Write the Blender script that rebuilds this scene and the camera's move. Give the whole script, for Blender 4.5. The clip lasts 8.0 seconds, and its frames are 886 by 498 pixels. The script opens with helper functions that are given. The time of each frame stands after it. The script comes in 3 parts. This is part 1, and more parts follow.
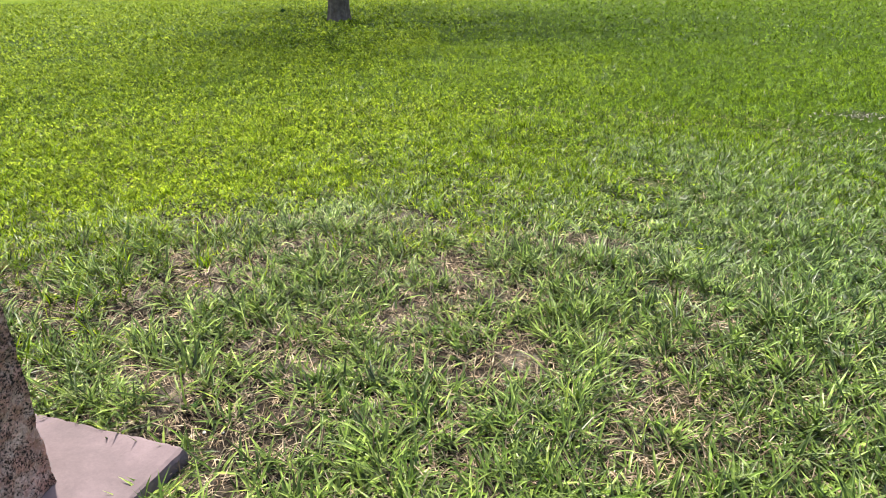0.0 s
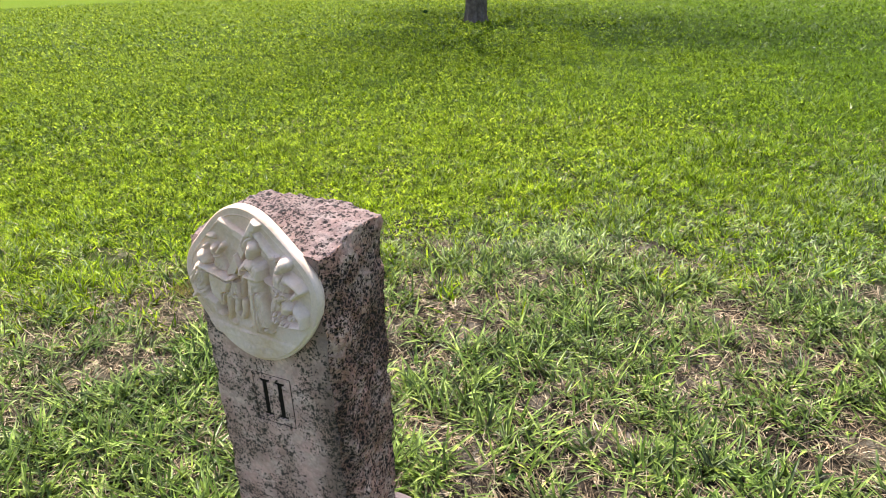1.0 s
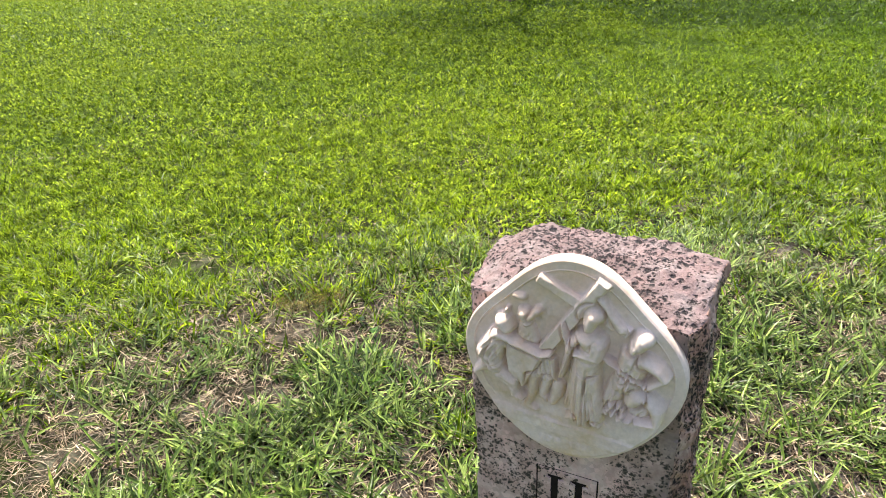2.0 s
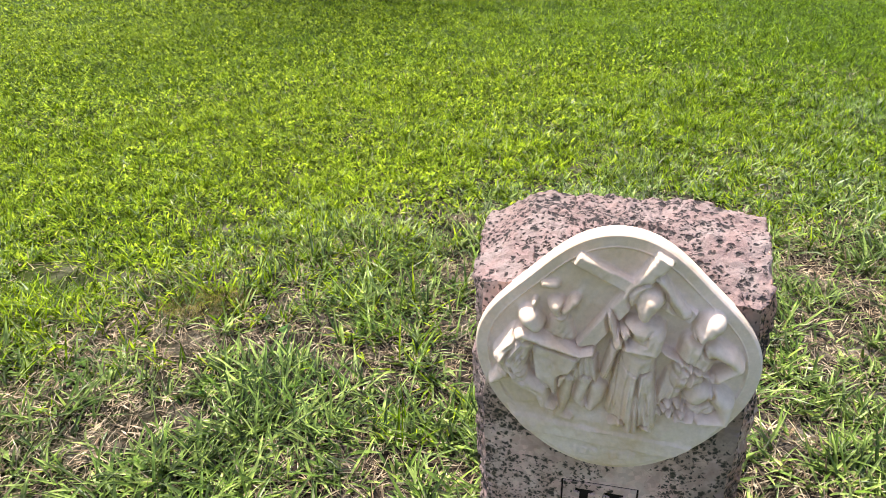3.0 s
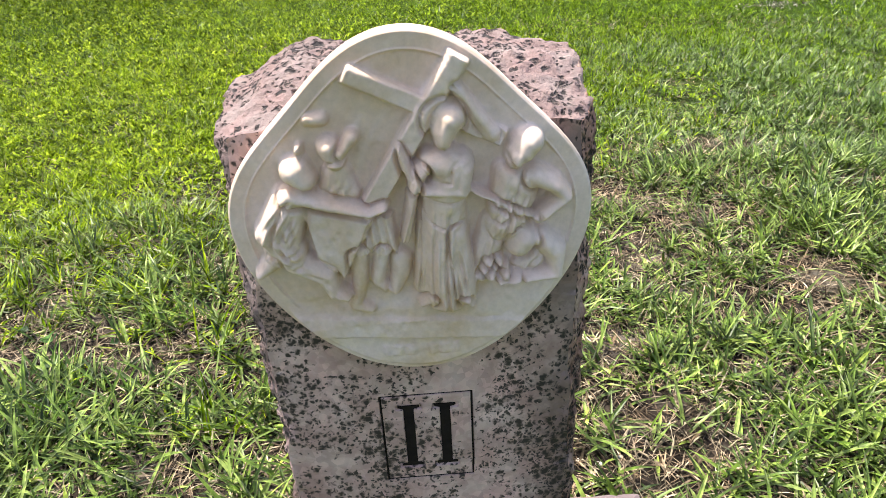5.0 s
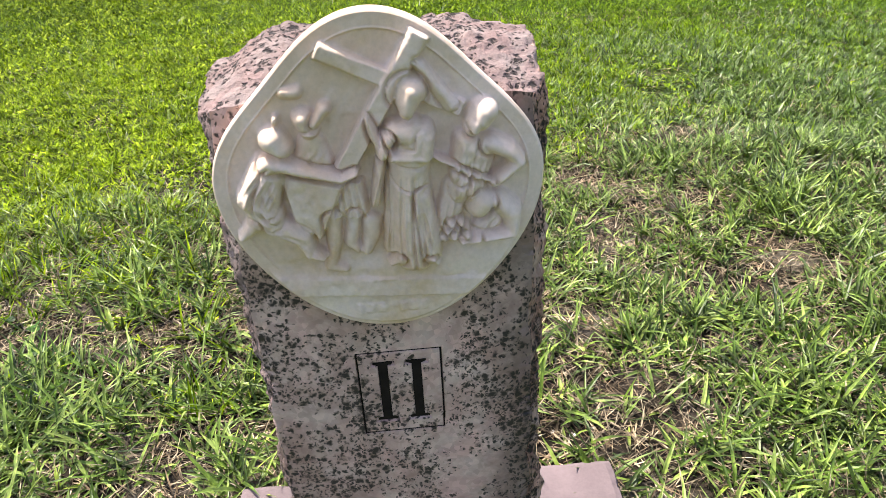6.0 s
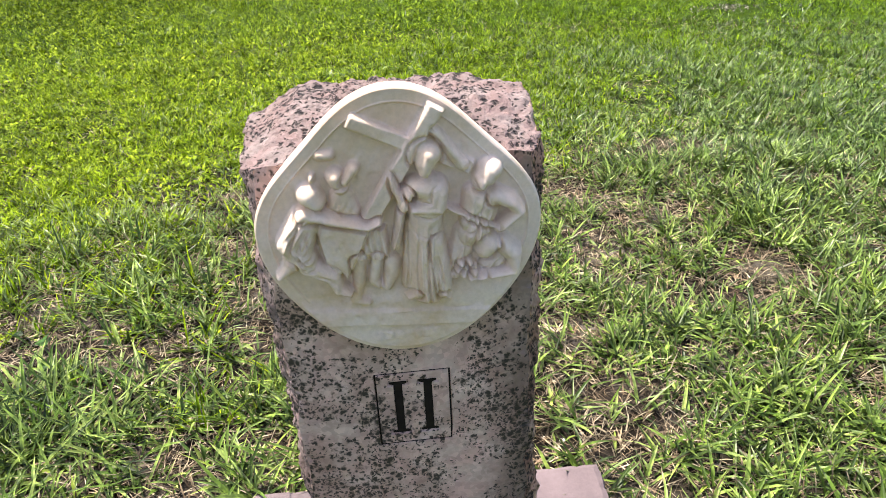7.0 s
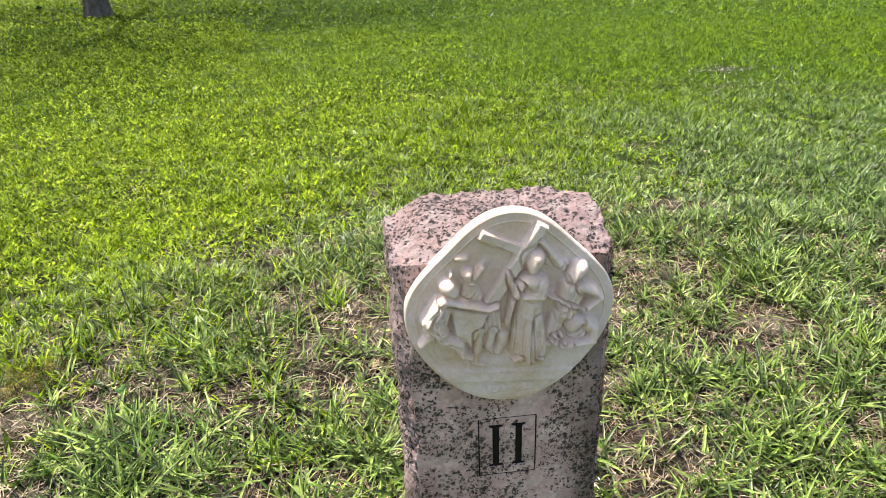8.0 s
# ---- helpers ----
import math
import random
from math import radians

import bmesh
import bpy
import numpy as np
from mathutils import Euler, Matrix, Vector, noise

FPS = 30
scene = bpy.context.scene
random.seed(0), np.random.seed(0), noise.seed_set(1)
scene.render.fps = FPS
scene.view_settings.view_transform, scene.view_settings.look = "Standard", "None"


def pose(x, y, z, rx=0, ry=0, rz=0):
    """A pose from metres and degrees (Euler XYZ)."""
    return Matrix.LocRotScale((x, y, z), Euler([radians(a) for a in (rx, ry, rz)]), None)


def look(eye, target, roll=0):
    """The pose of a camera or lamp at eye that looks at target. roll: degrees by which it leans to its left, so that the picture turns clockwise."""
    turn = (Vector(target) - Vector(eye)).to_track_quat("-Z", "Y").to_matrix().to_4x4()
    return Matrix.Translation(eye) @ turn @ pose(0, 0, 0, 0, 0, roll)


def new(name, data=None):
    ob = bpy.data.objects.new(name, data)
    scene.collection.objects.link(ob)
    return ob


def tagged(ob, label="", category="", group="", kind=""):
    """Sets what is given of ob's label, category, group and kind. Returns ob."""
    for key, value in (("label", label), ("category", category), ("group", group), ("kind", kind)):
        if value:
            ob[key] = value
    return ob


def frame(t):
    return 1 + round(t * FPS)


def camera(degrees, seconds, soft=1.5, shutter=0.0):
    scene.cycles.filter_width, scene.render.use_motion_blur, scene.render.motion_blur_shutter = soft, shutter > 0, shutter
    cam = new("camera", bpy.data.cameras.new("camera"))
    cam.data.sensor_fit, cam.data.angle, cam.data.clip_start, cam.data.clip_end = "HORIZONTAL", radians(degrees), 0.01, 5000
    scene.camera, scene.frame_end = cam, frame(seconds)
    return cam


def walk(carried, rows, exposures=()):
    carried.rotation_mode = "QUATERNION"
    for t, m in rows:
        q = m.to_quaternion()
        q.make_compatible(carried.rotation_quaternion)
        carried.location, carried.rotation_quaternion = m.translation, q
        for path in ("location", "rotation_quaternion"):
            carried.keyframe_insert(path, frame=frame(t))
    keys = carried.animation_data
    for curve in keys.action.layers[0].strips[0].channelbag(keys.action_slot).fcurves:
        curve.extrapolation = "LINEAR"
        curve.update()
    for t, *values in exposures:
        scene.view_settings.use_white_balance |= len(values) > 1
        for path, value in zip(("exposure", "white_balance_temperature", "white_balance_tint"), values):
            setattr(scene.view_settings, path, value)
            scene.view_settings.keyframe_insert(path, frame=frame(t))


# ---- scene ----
cam = camera(66.5, 8.0, 0.4)
METRES, EYE, TILT, LEAN, TURN = 2.683, 1.5, 0.0, 0.0, 0.0
PATH = [
    (0, (0.02, 0.126, 1.419), (-0.054, 1.951, 0.605), -1.8),
    (0.5, (-0.403, 0.291, 1.439), (-0.644, 2.102, 0.627), -1.9),
    (1, (-0.809, 0.404, 1.481), (-1.147, 2.201, 0.671), -1.9),
    (1.5, (-1.145, 0.505, 1.466), (-1.525, 2.289, 0.647), -2.5),
    (1.7, (-1.247, 0.573, 1.466), (-1.636, 2.351, 0.638), -2.8),
    (2.8, (-1.554, 0.826, 1.409), (-1.671, 2.591, 0.475), -2.6),
    (3, (-1.556, 0.844, 1.387), (-1.554, 2.612, 0.451), -2.7),
    (3.5, (-1.545, 0.887, 1.312), (-1.332, 2.633, 0.362), -3.0),
    (4, (-1.509, 0.911, 1.262), (-1.126, 2.628, 0.309), -3.0),
    (4.5, (-1.495, 0.944, 1.215), (-1.006, 2.623, 0.244), -2.8),
    (5, (-1.505, 0.947, 1.176), (-0.981, 2.611, 0.199), -2.9),
    (6.5, (-1.515, 0.843, 1.178), (-0.931, 2.477, 0.184), -2.8),
    (7, (-1.557, 0.826, 1.259), (-0.95, 2.456, 0.272), -2.6),
    (7.5, (-1.633, 0.774, 1.346), (-1.008, 2.405, 0.371), -2.5),
    (8, (-1.762, 0.692, 1.432), (-1.122, 2.373, 0.559), -2.3),
]
walk(cam, [(t, look(eye, target, roll)) for t, eye, target, roll in PATH])

# ---- light ----
SUN_EL, SUN_AZ = radians(64.0), radians(119.0)          # height, and turn from +x towards +y
sun_way = Vector((math.cos(SUN_EL) * math.cos(SUN_AZ), math.cos(SUN_EL) * math.sin(SUN_AZ), math.sin(SUN_EL)))
world = bpy.data.worlds.new("world")
scene.world = world
world.use_nodes = True
sky = world.node_tree.nodes.new("ShaderNodeTexSky")
sky.sky_type, sky.sun_disc, sky.sun_elevation, sky.sun_rotation = "NISHITA", False, SUN_EL, radians(90) - SUN_AZ
sky.dust_density, sky.air_density = 3.8, 1.0
background = world.node_tree.nodes["Background"]
world.node_tree.links.new(sky.outputs[0], background.inputs[0])
background.inputs[1].default_value = 0.15
sun = new("sun", bpy.data.lights.new("sun", "SUN"))
sun.data.energy, sun.data.angle, sun.data.color = 4.4, radians(0.8), (1.0, 0.94, 0.82)
sun.matrix_world = look(sun_way * 60, (0, 0, 0))
scene.view_settings.exposure = 1.1


# ---- materials ----
def material(name, rough=0.8):
    m = bpy.data.materials.new(name)
    m.use_nodes = True
    b = m.node_tree.nodes["Principled BSDF"]
    b.inputs["Roughness"].default_value = rough
    return m, m.node_tree, b


def add(nt, kind, links=(), operation=""):
    n = nt.nodes.new(kind)
    if operation:
        n.operation = operation
    for i, v in links:
        if hasattr(v, "is_output"):
            nt.links.new(v, n.inputs[i])
        else:
            n.inputs[i].default_value = v
    return n


def ramp(nt, fac, stops, interpolation="LINEAR"):
    n = nt.nodes.new("ShaderNodeValToRGB")
    n.color_ramp.interpolation = interpolation
    e = n.color_ramp.elements
    while len(e) < len(stops):
        e.new(0.5)
    for el, (p, c) in zip(e, stops):
        el.position, el.color = p, (*c, 1) if len(c) == 3 else c
    nt.links.new(fac, n.inputs[0])
    return n.outputs[0]


def mixed(nt, fac, a, b, blend="MIX"):
    n = nt.nodes.new("ShaderNodeMix")
    n.data_type, n.blend_type = "RGBA", blend
    for i, v in ((0, fac), (6, a), (7, b)):
        if hasattr(v, "is_output"):
            nt.links.new(v, n.inputs[i])
        else:
            n.inputs[i].default_value = v if i == 0 else (*v, 1)
    return n.outputs[2]


def noise_of(nt, co, scale, detail=4.0, rough=0.55, warp=0.0):
    return add(nt, "ShaderNodeTexNoise", [("Vector", co), ("Scale", scale), ("Detail", detail), ("Roughness", rough), ("Distortion", warp)]).outputs[0]


def bump(nt, b, height, strength, distance):
    n = add(nt, "ShaderNodeBump", [("Height", height), ("Strength", strength), ("Distance", distance)])
    nt.links.new(n.outputs[0], b.inputs["Normal"])


def place(nt):
    return add(nt, "ShaderNodeNewGeometry").outputs["Position"]


G1, G0 = (1, 1, 1), (0, 0, 0)


def leaf_material(name, dark, mid, light, patch, translucent=0.35, rough=0.55, deeper=0.0):
    """Blades: each its own tone, and broad drifts over the lawn."""
    m, nt, b = material(name, rough)
    geo = add(nt, "ShaderNodeNewGeometry")
    tone = ramp(nt, geo.outputs["Random Per Island"], [(0.0, dark), (0.45, mid), (0.9, light), (1.0, patch)])
    drift = ramp(nt, noise_of(nt, geo.outputs["Position"], 0.55, 5, 0.6), [(0.35, G0), (0.7, G1)])
    drift = add(nt, "ShaderNodeMath", [(0, drift), (1, 0.32)], operation="MULTIPLY").outputs[0]
    # Both noises vary the tone; their dark ends also paint in shade between blades.
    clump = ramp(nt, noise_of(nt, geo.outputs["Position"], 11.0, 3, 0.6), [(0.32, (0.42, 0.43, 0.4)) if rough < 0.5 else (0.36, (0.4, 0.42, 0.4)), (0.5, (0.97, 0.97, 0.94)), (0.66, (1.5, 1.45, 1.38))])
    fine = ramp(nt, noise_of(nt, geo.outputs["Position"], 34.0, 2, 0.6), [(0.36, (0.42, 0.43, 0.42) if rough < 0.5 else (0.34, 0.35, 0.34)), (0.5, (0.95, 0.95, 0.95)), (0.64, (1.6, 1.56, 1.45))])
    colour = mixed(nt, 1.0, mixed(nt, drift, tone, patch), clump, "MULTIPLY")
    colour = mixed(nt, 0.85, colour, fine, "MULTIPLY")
    # The colour turns darker and greener towards +x, as far as deeper sets.
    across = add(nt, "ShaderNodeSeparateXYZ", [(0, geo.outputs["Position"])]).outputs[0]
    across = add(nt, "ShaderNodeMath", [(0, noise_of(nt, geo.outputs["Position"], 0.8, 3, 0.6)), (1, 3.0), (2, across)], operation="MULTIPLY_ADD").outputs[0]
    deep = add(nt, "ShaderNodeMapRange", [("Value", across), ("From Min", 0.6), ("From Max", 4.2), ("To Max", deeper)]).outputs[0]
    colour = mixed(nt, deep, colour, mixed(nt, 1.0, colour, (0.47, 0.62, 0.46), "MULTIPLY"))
    nt.links.new(colour, b.inputs["Base Color"])
    b.inputs["Specular IOR Level"].default_value = 0.4 if rough < 0.5 else 0.1
    back = add(nt, "ShaderNodeBsdfTranslucent", [("Color", colour)])
    mix = add(nt, "ShaderNodeMixShader", [(0, translucent), (1, b.outputs[0]), (2, back.outputs[0])])
    nt.links.new(mix.outputs[0], nt.nodes["Material Output"].inputs[0])
    return m


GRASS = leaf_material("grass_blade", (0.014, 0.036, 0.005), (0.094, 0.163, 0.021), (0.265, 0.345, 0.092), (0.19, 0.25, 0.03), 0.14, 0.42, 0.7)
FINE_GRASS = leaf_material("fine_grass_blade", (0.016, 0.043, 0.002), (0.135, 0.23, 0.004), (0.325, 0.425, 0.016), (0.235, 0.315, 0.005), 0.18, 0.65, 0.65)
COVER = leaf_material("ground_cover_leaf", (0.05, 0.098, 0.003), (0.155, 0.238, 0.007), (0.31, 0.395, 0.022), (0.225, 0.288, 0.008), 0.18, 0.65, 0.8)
STRAW = leaf_material("dry_straw", (0.025, 0.018, 0.012), (0.155, 0.114, 0.08), (0.44, 0.37, 0.28), (0.24, 0.175, 0.12), 0.06, 0.75)
MOSS = leaf_material("dry_moss", (0.12, 0.1, 0.03), (0.22, 0.18, 0.06), (0.32, 0.26, 0.1), (0.2, 0.2, 0.05), 0.2, 0.8)
ROUND_LEAF = leaf_material("round_weed_leaf", (0.03, 0.085, 0.016), (0.04, 0.11, 0.02), (0.055, 0.13, 0.025), (0.045, 0.12, 0.02), 0.2, 0.35)
LITTER = leaf_material("dead_leaf", (0.05, 0.045, 0.04), (0.14, 0.13, 0.11), (0.34, 0.32, 0.29), (0.15, 0.15, 0.11), 0.05, 0.8)
BROAD_LEAF = leaf_material("broad_weed_leaf", (0.06, 0.13, 0.012), (0.1, 0.19, 0.02), (0.15, 0.24, 0.035), (0.12, 0.2, 0.02), 0.2, 0.42)
TREE_LEAF = leaf_material("tree_leaf", (0.02, 0.05, 0.01), (0.04, 0.08, 0.015), (0.06, 0.11, 0.02), (0.05, 0.09, 0.015))


def soil_material():
    m, nt, b = material("soil_and_turf", 0.95)
    b.inputs["Specular IOR Level"].default_value = 0.05
    co = place(nt)
    fine = noise_of(nt, co, 60, 6, 0.7)
    broad = noise_of(nt, co, 5, 5, 0.6)
    soil = ramp(nt, broad, [(0.35, (0.01, 0.008, 0.006)), (0.52, (0.045, 0.036, 0.029)), (0.68, (0.19, 0.165, 0.14))])
    soil = mixed(nt, 0.6, soil, ramp(nt, fine, [(0.3, (0.35, 0.35, 0.35)), (0.7, G1)]), "MULTIPLY")
    turf = ramp(nt, noise_of(nt, co, 30, 6, 0.75), [(0.3, (0.009, 0.018, 0.002)), (0.55, (0.034, 0.06, 0.004)), (0.75, (0.09, 0.125, 0.009))])
    far = add(nt, "ShaderNodeVectorMath", [(0, co), (1, (-1.0, 2.9, 0.0))], operation="DISTANCE").outputs["Value"]
    far = add(nt, "ShaderNodeMapRange", [("Value", far), ("From Min", 1.2), ("From Max", 3.4)]).outputs[0]
    dense = add(nt, "ShaderNodeVectorMath", [(0, co), (1, (-1.0, 2.9, 0.0))], operation="DISTANCE").outputs["Value"]
    dense = add(nt, "ShaderNodeMapRange", [("Value", dense), ("From Min", 14.0), ("From Max", 30.0)]).outputs[0]
    turf = mixed(nt, dense, turf, mixed(nt, noise_of(nt, co, 3, 6, 0.7), (0.062, 0.102, 0.006), (0.115, 0.165, 0.009)))
    nt.links.new(mixed(nt, far, soil, turf), b.inputs["Base Color"])
    bump(nt, b, fine, 0.9, 0.01)
    return m


SOIL = soil_material()


def granite_material(name, light, pink, dark, brown, cover, rough, relief, contrast=0.55, crowd=3.6, runoff=0.0):
    """Coarse granite: feldspar in two tones, black flecks that crowd in drifts, brown weather stains."""
    m, nt, b = material(name, rough)
    co = add(nt, "ShaderNodeTexCoord").outputs["Object"]
    cells = add(nt, "ShaderNodeTexVoronoi", [("Vector", co), ("Scale", 150.0), ("Randomness", 1.0)])
    grain = mixed(nt, ramp(nt, noise_of(nt, co, 26, 4, 0.6), [(0.40, G0), (0.60, G1)]), light, pink)
    grain = mixed(nt, contrast, grain, ramp(nt, cells.outputs["Color"], [(0.0, (0.45, 0.43, 0.42)), (1.0, (1.3, 1.25, 1.22))]), "MULTIPLY")
    stain = ramp(nt, noise_of(nt, co, 9, 7, 0.68, 0.6), [(0.40, G0), (0.62, G1)])
    grain = mixed(nt, add(nt, "ShaderNodeMath", [(0, stain), (1, 0.75)], operation="MULTIPLY").outputs[0], grain, brown)
    broad = ramp(nt, noise_of(nt, co, 4.2, 5, 0.65, 0.3), [(0.36, (1.08, 1.08, 1.08)), (0.5, (0.95, 0.93, 0.92)), (0.64, (0.78, 0.73, 0.7))])
    grain = mixed(nt, 0.9, grain, broad, "MULTIPLY")
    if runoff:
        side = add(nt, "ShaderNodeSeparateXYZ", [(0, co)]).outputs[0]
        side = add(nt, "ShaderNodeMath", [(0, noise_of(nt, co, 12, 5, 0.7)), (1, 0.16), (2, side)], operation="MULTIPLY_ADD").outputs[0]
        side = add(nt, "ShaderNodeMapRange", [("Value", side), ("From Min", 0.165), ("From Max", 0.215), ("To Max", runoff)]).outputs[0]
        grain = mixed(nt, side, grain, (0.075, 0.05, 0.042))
    drift = add(nt, "ShaderNodeMath", [(0, noise_of(nt, co, 9, 5, 0.62)), (1, crowd)], operation="MULTIPLY").outputs[0]
    wob = add(nt, "ShaderNodeTexNoise", [("Vector", co), ("Scale", 130.0), ("Detail", 3.0)]).outputs["Color"]
    wob = add(nt, "ShaderNodeVectorMath", [(0, wob), (1, (0.013, 0.013, 0.013))], operation="MULTIPLY").outputs[0]
    wob = add(nt, "ShaderNodeVectorMath", [(0, co), (1, wob)], operation="ADD").outputs[0]
    layers = []
    for scale, more in ((95.0, 0.1), (140.0, 0.0), (230.0, 0.05)):
        f = add(nt, "ShaderNodeTexVoronoi", [("Vector", wob), ("Scale", scale)])
        body = ramp(nt, f.outputs["Distance"], [(0.22, G1), (0.6, G0)], "EASE")
        pick = add(nt, "ShaderNodeMath", [(0, add(nt, "ShaderNodeSeparateColor", [(0, f.outputs["Color"])]).outputs[0]), (1, drift)], operation="ADD").outputs[0]
        pick = add(nt, "ShaderNodeMath", [(0, pick), (1, cover + more)], operation="GREATER_THAN").outputs[0]
        layers.append(add(nt, "ShaderNodeMath", [(0, body), (1, pick)], operation="MULTIPLY").outputs[0])
    spots = add(nt, "ShaderNodeMath", [(0, layers[0]), (1, layers[1])], operation="MAXIMUM").outputs[0]
    spots = add(nt, "ShaderNodeMath", [(0, spots), (1, layers[2])], operation="MAXIMUM").outputs[0]
    spots = add(nt, "ShaderNodeMath", [(0, spots), (1, 0.95)], operation="MULTIPLY").outputs[0]
    nt.links.new(mixed(nt, spots, grain, dark), b.inputs["Base Color"])
    b.inputs["Specular IOR Level"].default_value = 0.35
    lumps = add(nt, "ShaderNodeMath", [(0, noise_of(nt, co, 110, 5, 0.7)), (1, spots)], operation="SUBTRACT").outputs[0]
    bump(nt, b, lumps if relief > 0.5 else noise_of(nt, co, 110, 5, 0.7), relief, 0.006)
    return m


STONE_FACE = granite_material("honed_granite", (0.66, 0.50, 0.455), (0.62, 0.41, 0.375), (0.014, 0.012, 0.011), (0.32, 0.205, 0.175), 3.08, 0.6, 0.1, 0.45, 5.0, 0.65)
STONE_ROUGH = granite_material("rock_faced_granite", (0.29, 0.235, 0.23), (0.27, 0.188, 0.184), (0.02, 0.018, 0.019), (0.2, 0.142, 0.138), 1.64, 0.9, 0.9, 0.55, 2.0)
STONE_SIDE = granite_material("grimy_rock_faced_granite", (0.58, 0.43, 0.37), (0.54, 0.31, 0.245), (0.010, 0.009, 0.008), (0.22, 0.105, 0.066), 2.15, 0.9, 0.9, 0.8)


def plain_stone(name, low, high, rough, scale, relief, stain=None):
    m, nt, b = material(name, rough)
    co = add(nt, "ShaderNodeTexCoord").outputs["Object"]
    tone = ramp(nt, noise_of(nt, co, scale, 6, 0.6), [(0.3, low), (0.7, high)])
    if stain:
        tone = mixed(nt, ramp(nt, noise_of(nt, co, scale * 0.45, 5, 0.7, 0.5), [(0.42, G0), (0.64, G1)]), tone, stain)
    tone = mixed(nt, 0.5, tone, ramp(nt, noise_of(nt, co, scale * 14, 4, 0.7), [(0.3, (0.75, 0.75, 0.75)), (0.65, G1)]), "MULTIPLY")
    nt.links.new(tone, b.inputs["Base Color"])
    b.inputs["Specular IOR Level"].default_value = 0.2
    bump(nt, b, noise_of(nt, co, scale * 20, 5, 0.7), relief, 0.003)
    return m


MARBLE = plain_stone("weathered_marble", (0.75, 0.585, 0.50), (0.85, 0.69, 0.605), 0.85, 12, 0.15, (0.68, 0.48, 0.315))
CONCRETE = plain_stone("pink_concrete", (0.145, 0.11, 0.116), (0.195, 0.148, 0.157), 0.9, 7, 0.35, (0.125, 0.098, 0.102))
PAINT = plain_stone("black_paint", (0.007, 0.005, 0.004), (0.02, 0.014, 0.011), 0.9, 60, 0.2)
BARK = plain_stone("bark", (0.075, 0.055, 0.045), (0.21, 0.17, 0.145), 0.95, 9, 1.0)
PALE = plain_stone("pale_pebble", (0.6, 0.57, 0.52), (0.75, 0.73, 0.68), 0.7, 40, 0.3)


# ---- helpers for meshes ----
def value_noise(x, y, seed):
    """Smooth noise on a lattice, 0 to 1."""
    g = np.random.default_rng(seed).random((257, 257))
    xi, yi = np.floor(x).astype(int), np.floor(y).astype(int)
    fx, fy = x - xi, y - yi
    fx, fy = fx * fx * (3 - 2 * fx), fy * fy * (3 - 2 * fy)
    a, b = g[xi % 257, yi % 257], g[(xi + 1) % 257, yi % 257]
    c, d = g[xi % 257, (yi + 1) % 257], g[(xi + 1) % 257, (yi + 1) % 257]
    return (a * (1 - fx) + b * fx) * (1 - fy) + (c * (1 - fx) + d * fx) * fy


def smooth(a, b, x):
    k = np.clip((x - a) / (b - a), 0, 1)
    return k * k * (3 - 2 * k)


def mesh_of(name, verts, faces, mats, shade=True):
    me = bpy.data.meshes.new(name)
    me.from_pydata([tuple(v) for v in verts], [], [tuple(f) for f in faces])
    for m in mats:
        me.materials.append(m)
    me.polygons.foreach_set("use_smooth", [shade] * len(me.polygons))
    me.update()
    return me


def triangles(name, verts, tris, mat, shade=False):
    """A big mesh of triangles from arrays."""
    me = bpy.data.meshes.new(name)
    me.vertices.add(len(verts))
    me.vertices.foreach_set("co", np.ascontiguousarray(verts, np.float32).ravel())
    me.loops.add(tris.size)
    me.loops.foreach_set("vertex_index", np.ascontiguousarray(tris, np.int32).ravel())
    me.polygons.add(len(tris))
    me.polygons.foreach_set("loop_start", np.arange(0, tris.size, 3, dtype=np.int32))
    me.polygons.foreach_set("use_smooth", np.full(len(tris), shade))
    me.materials.append(mat)
    me.update(calc_edges=True)
    return me


def part(name, bm, mat, parent, label=""):
    me = bpy.data.meshes.new(name)
    bm.to_mesh(me)
    bm.free()
    me.materials.append(mat)
    ob = new(name, me)
    ob.parent = parent
    return tagged(ob, label)


# ---- ground ----
def ground_z(x, y):
    """The lawn falls a little away from the stone, with low humps."""
    x, y = np.asarray(x, float), np.asarray(y, float)
    near = np.exp(-((x + 1) ** 2 + (y - 2.5) ** 2) / 60)
    return -0.01 - 0.08 * smooth(1.8, 5.5, y) + 0.05 * near * (value_noise(x * 1.6 + 40, y * 1.6 + 40, 3) - 0.5) + 0.02 * near * (value_noise(x * 6 + 9, y * 6 + 9, 4) - 0.5)


def ground():
    ax = np.concatenate([-np.geomspace(3000, 8, 24), np.linspace(-7, 6, 118), np.geomspace(7, 3000, 24)])
    ay = np.concatenate([-np.geomspace(3000, 3, 24), np.linspace(-2, 9, 110), np.geomspace(10, 3000, 24)])
    gx, gy = np.meshgrid(ax, ay)
    verts = np.stack([gx.ravel(), gy.ravel(), ground_z(gx, gy).ravel()], 1)
    n = len(ax)
    i = (np.arange(len(ay) - 1)[:, None] * n + np.arange(n - 1)).ravel()
    tris = np.concatenate([np.stack([i, i + 1, i + n + 1], 1), np.stack([i, i + n + 1, i + n], 1)])
    tagged(new("ground", triangles("ground", verts, tris, SOIL, True)), "grey-brown soil and thin turf under the lawn", "ground", kind="structure")


ground()

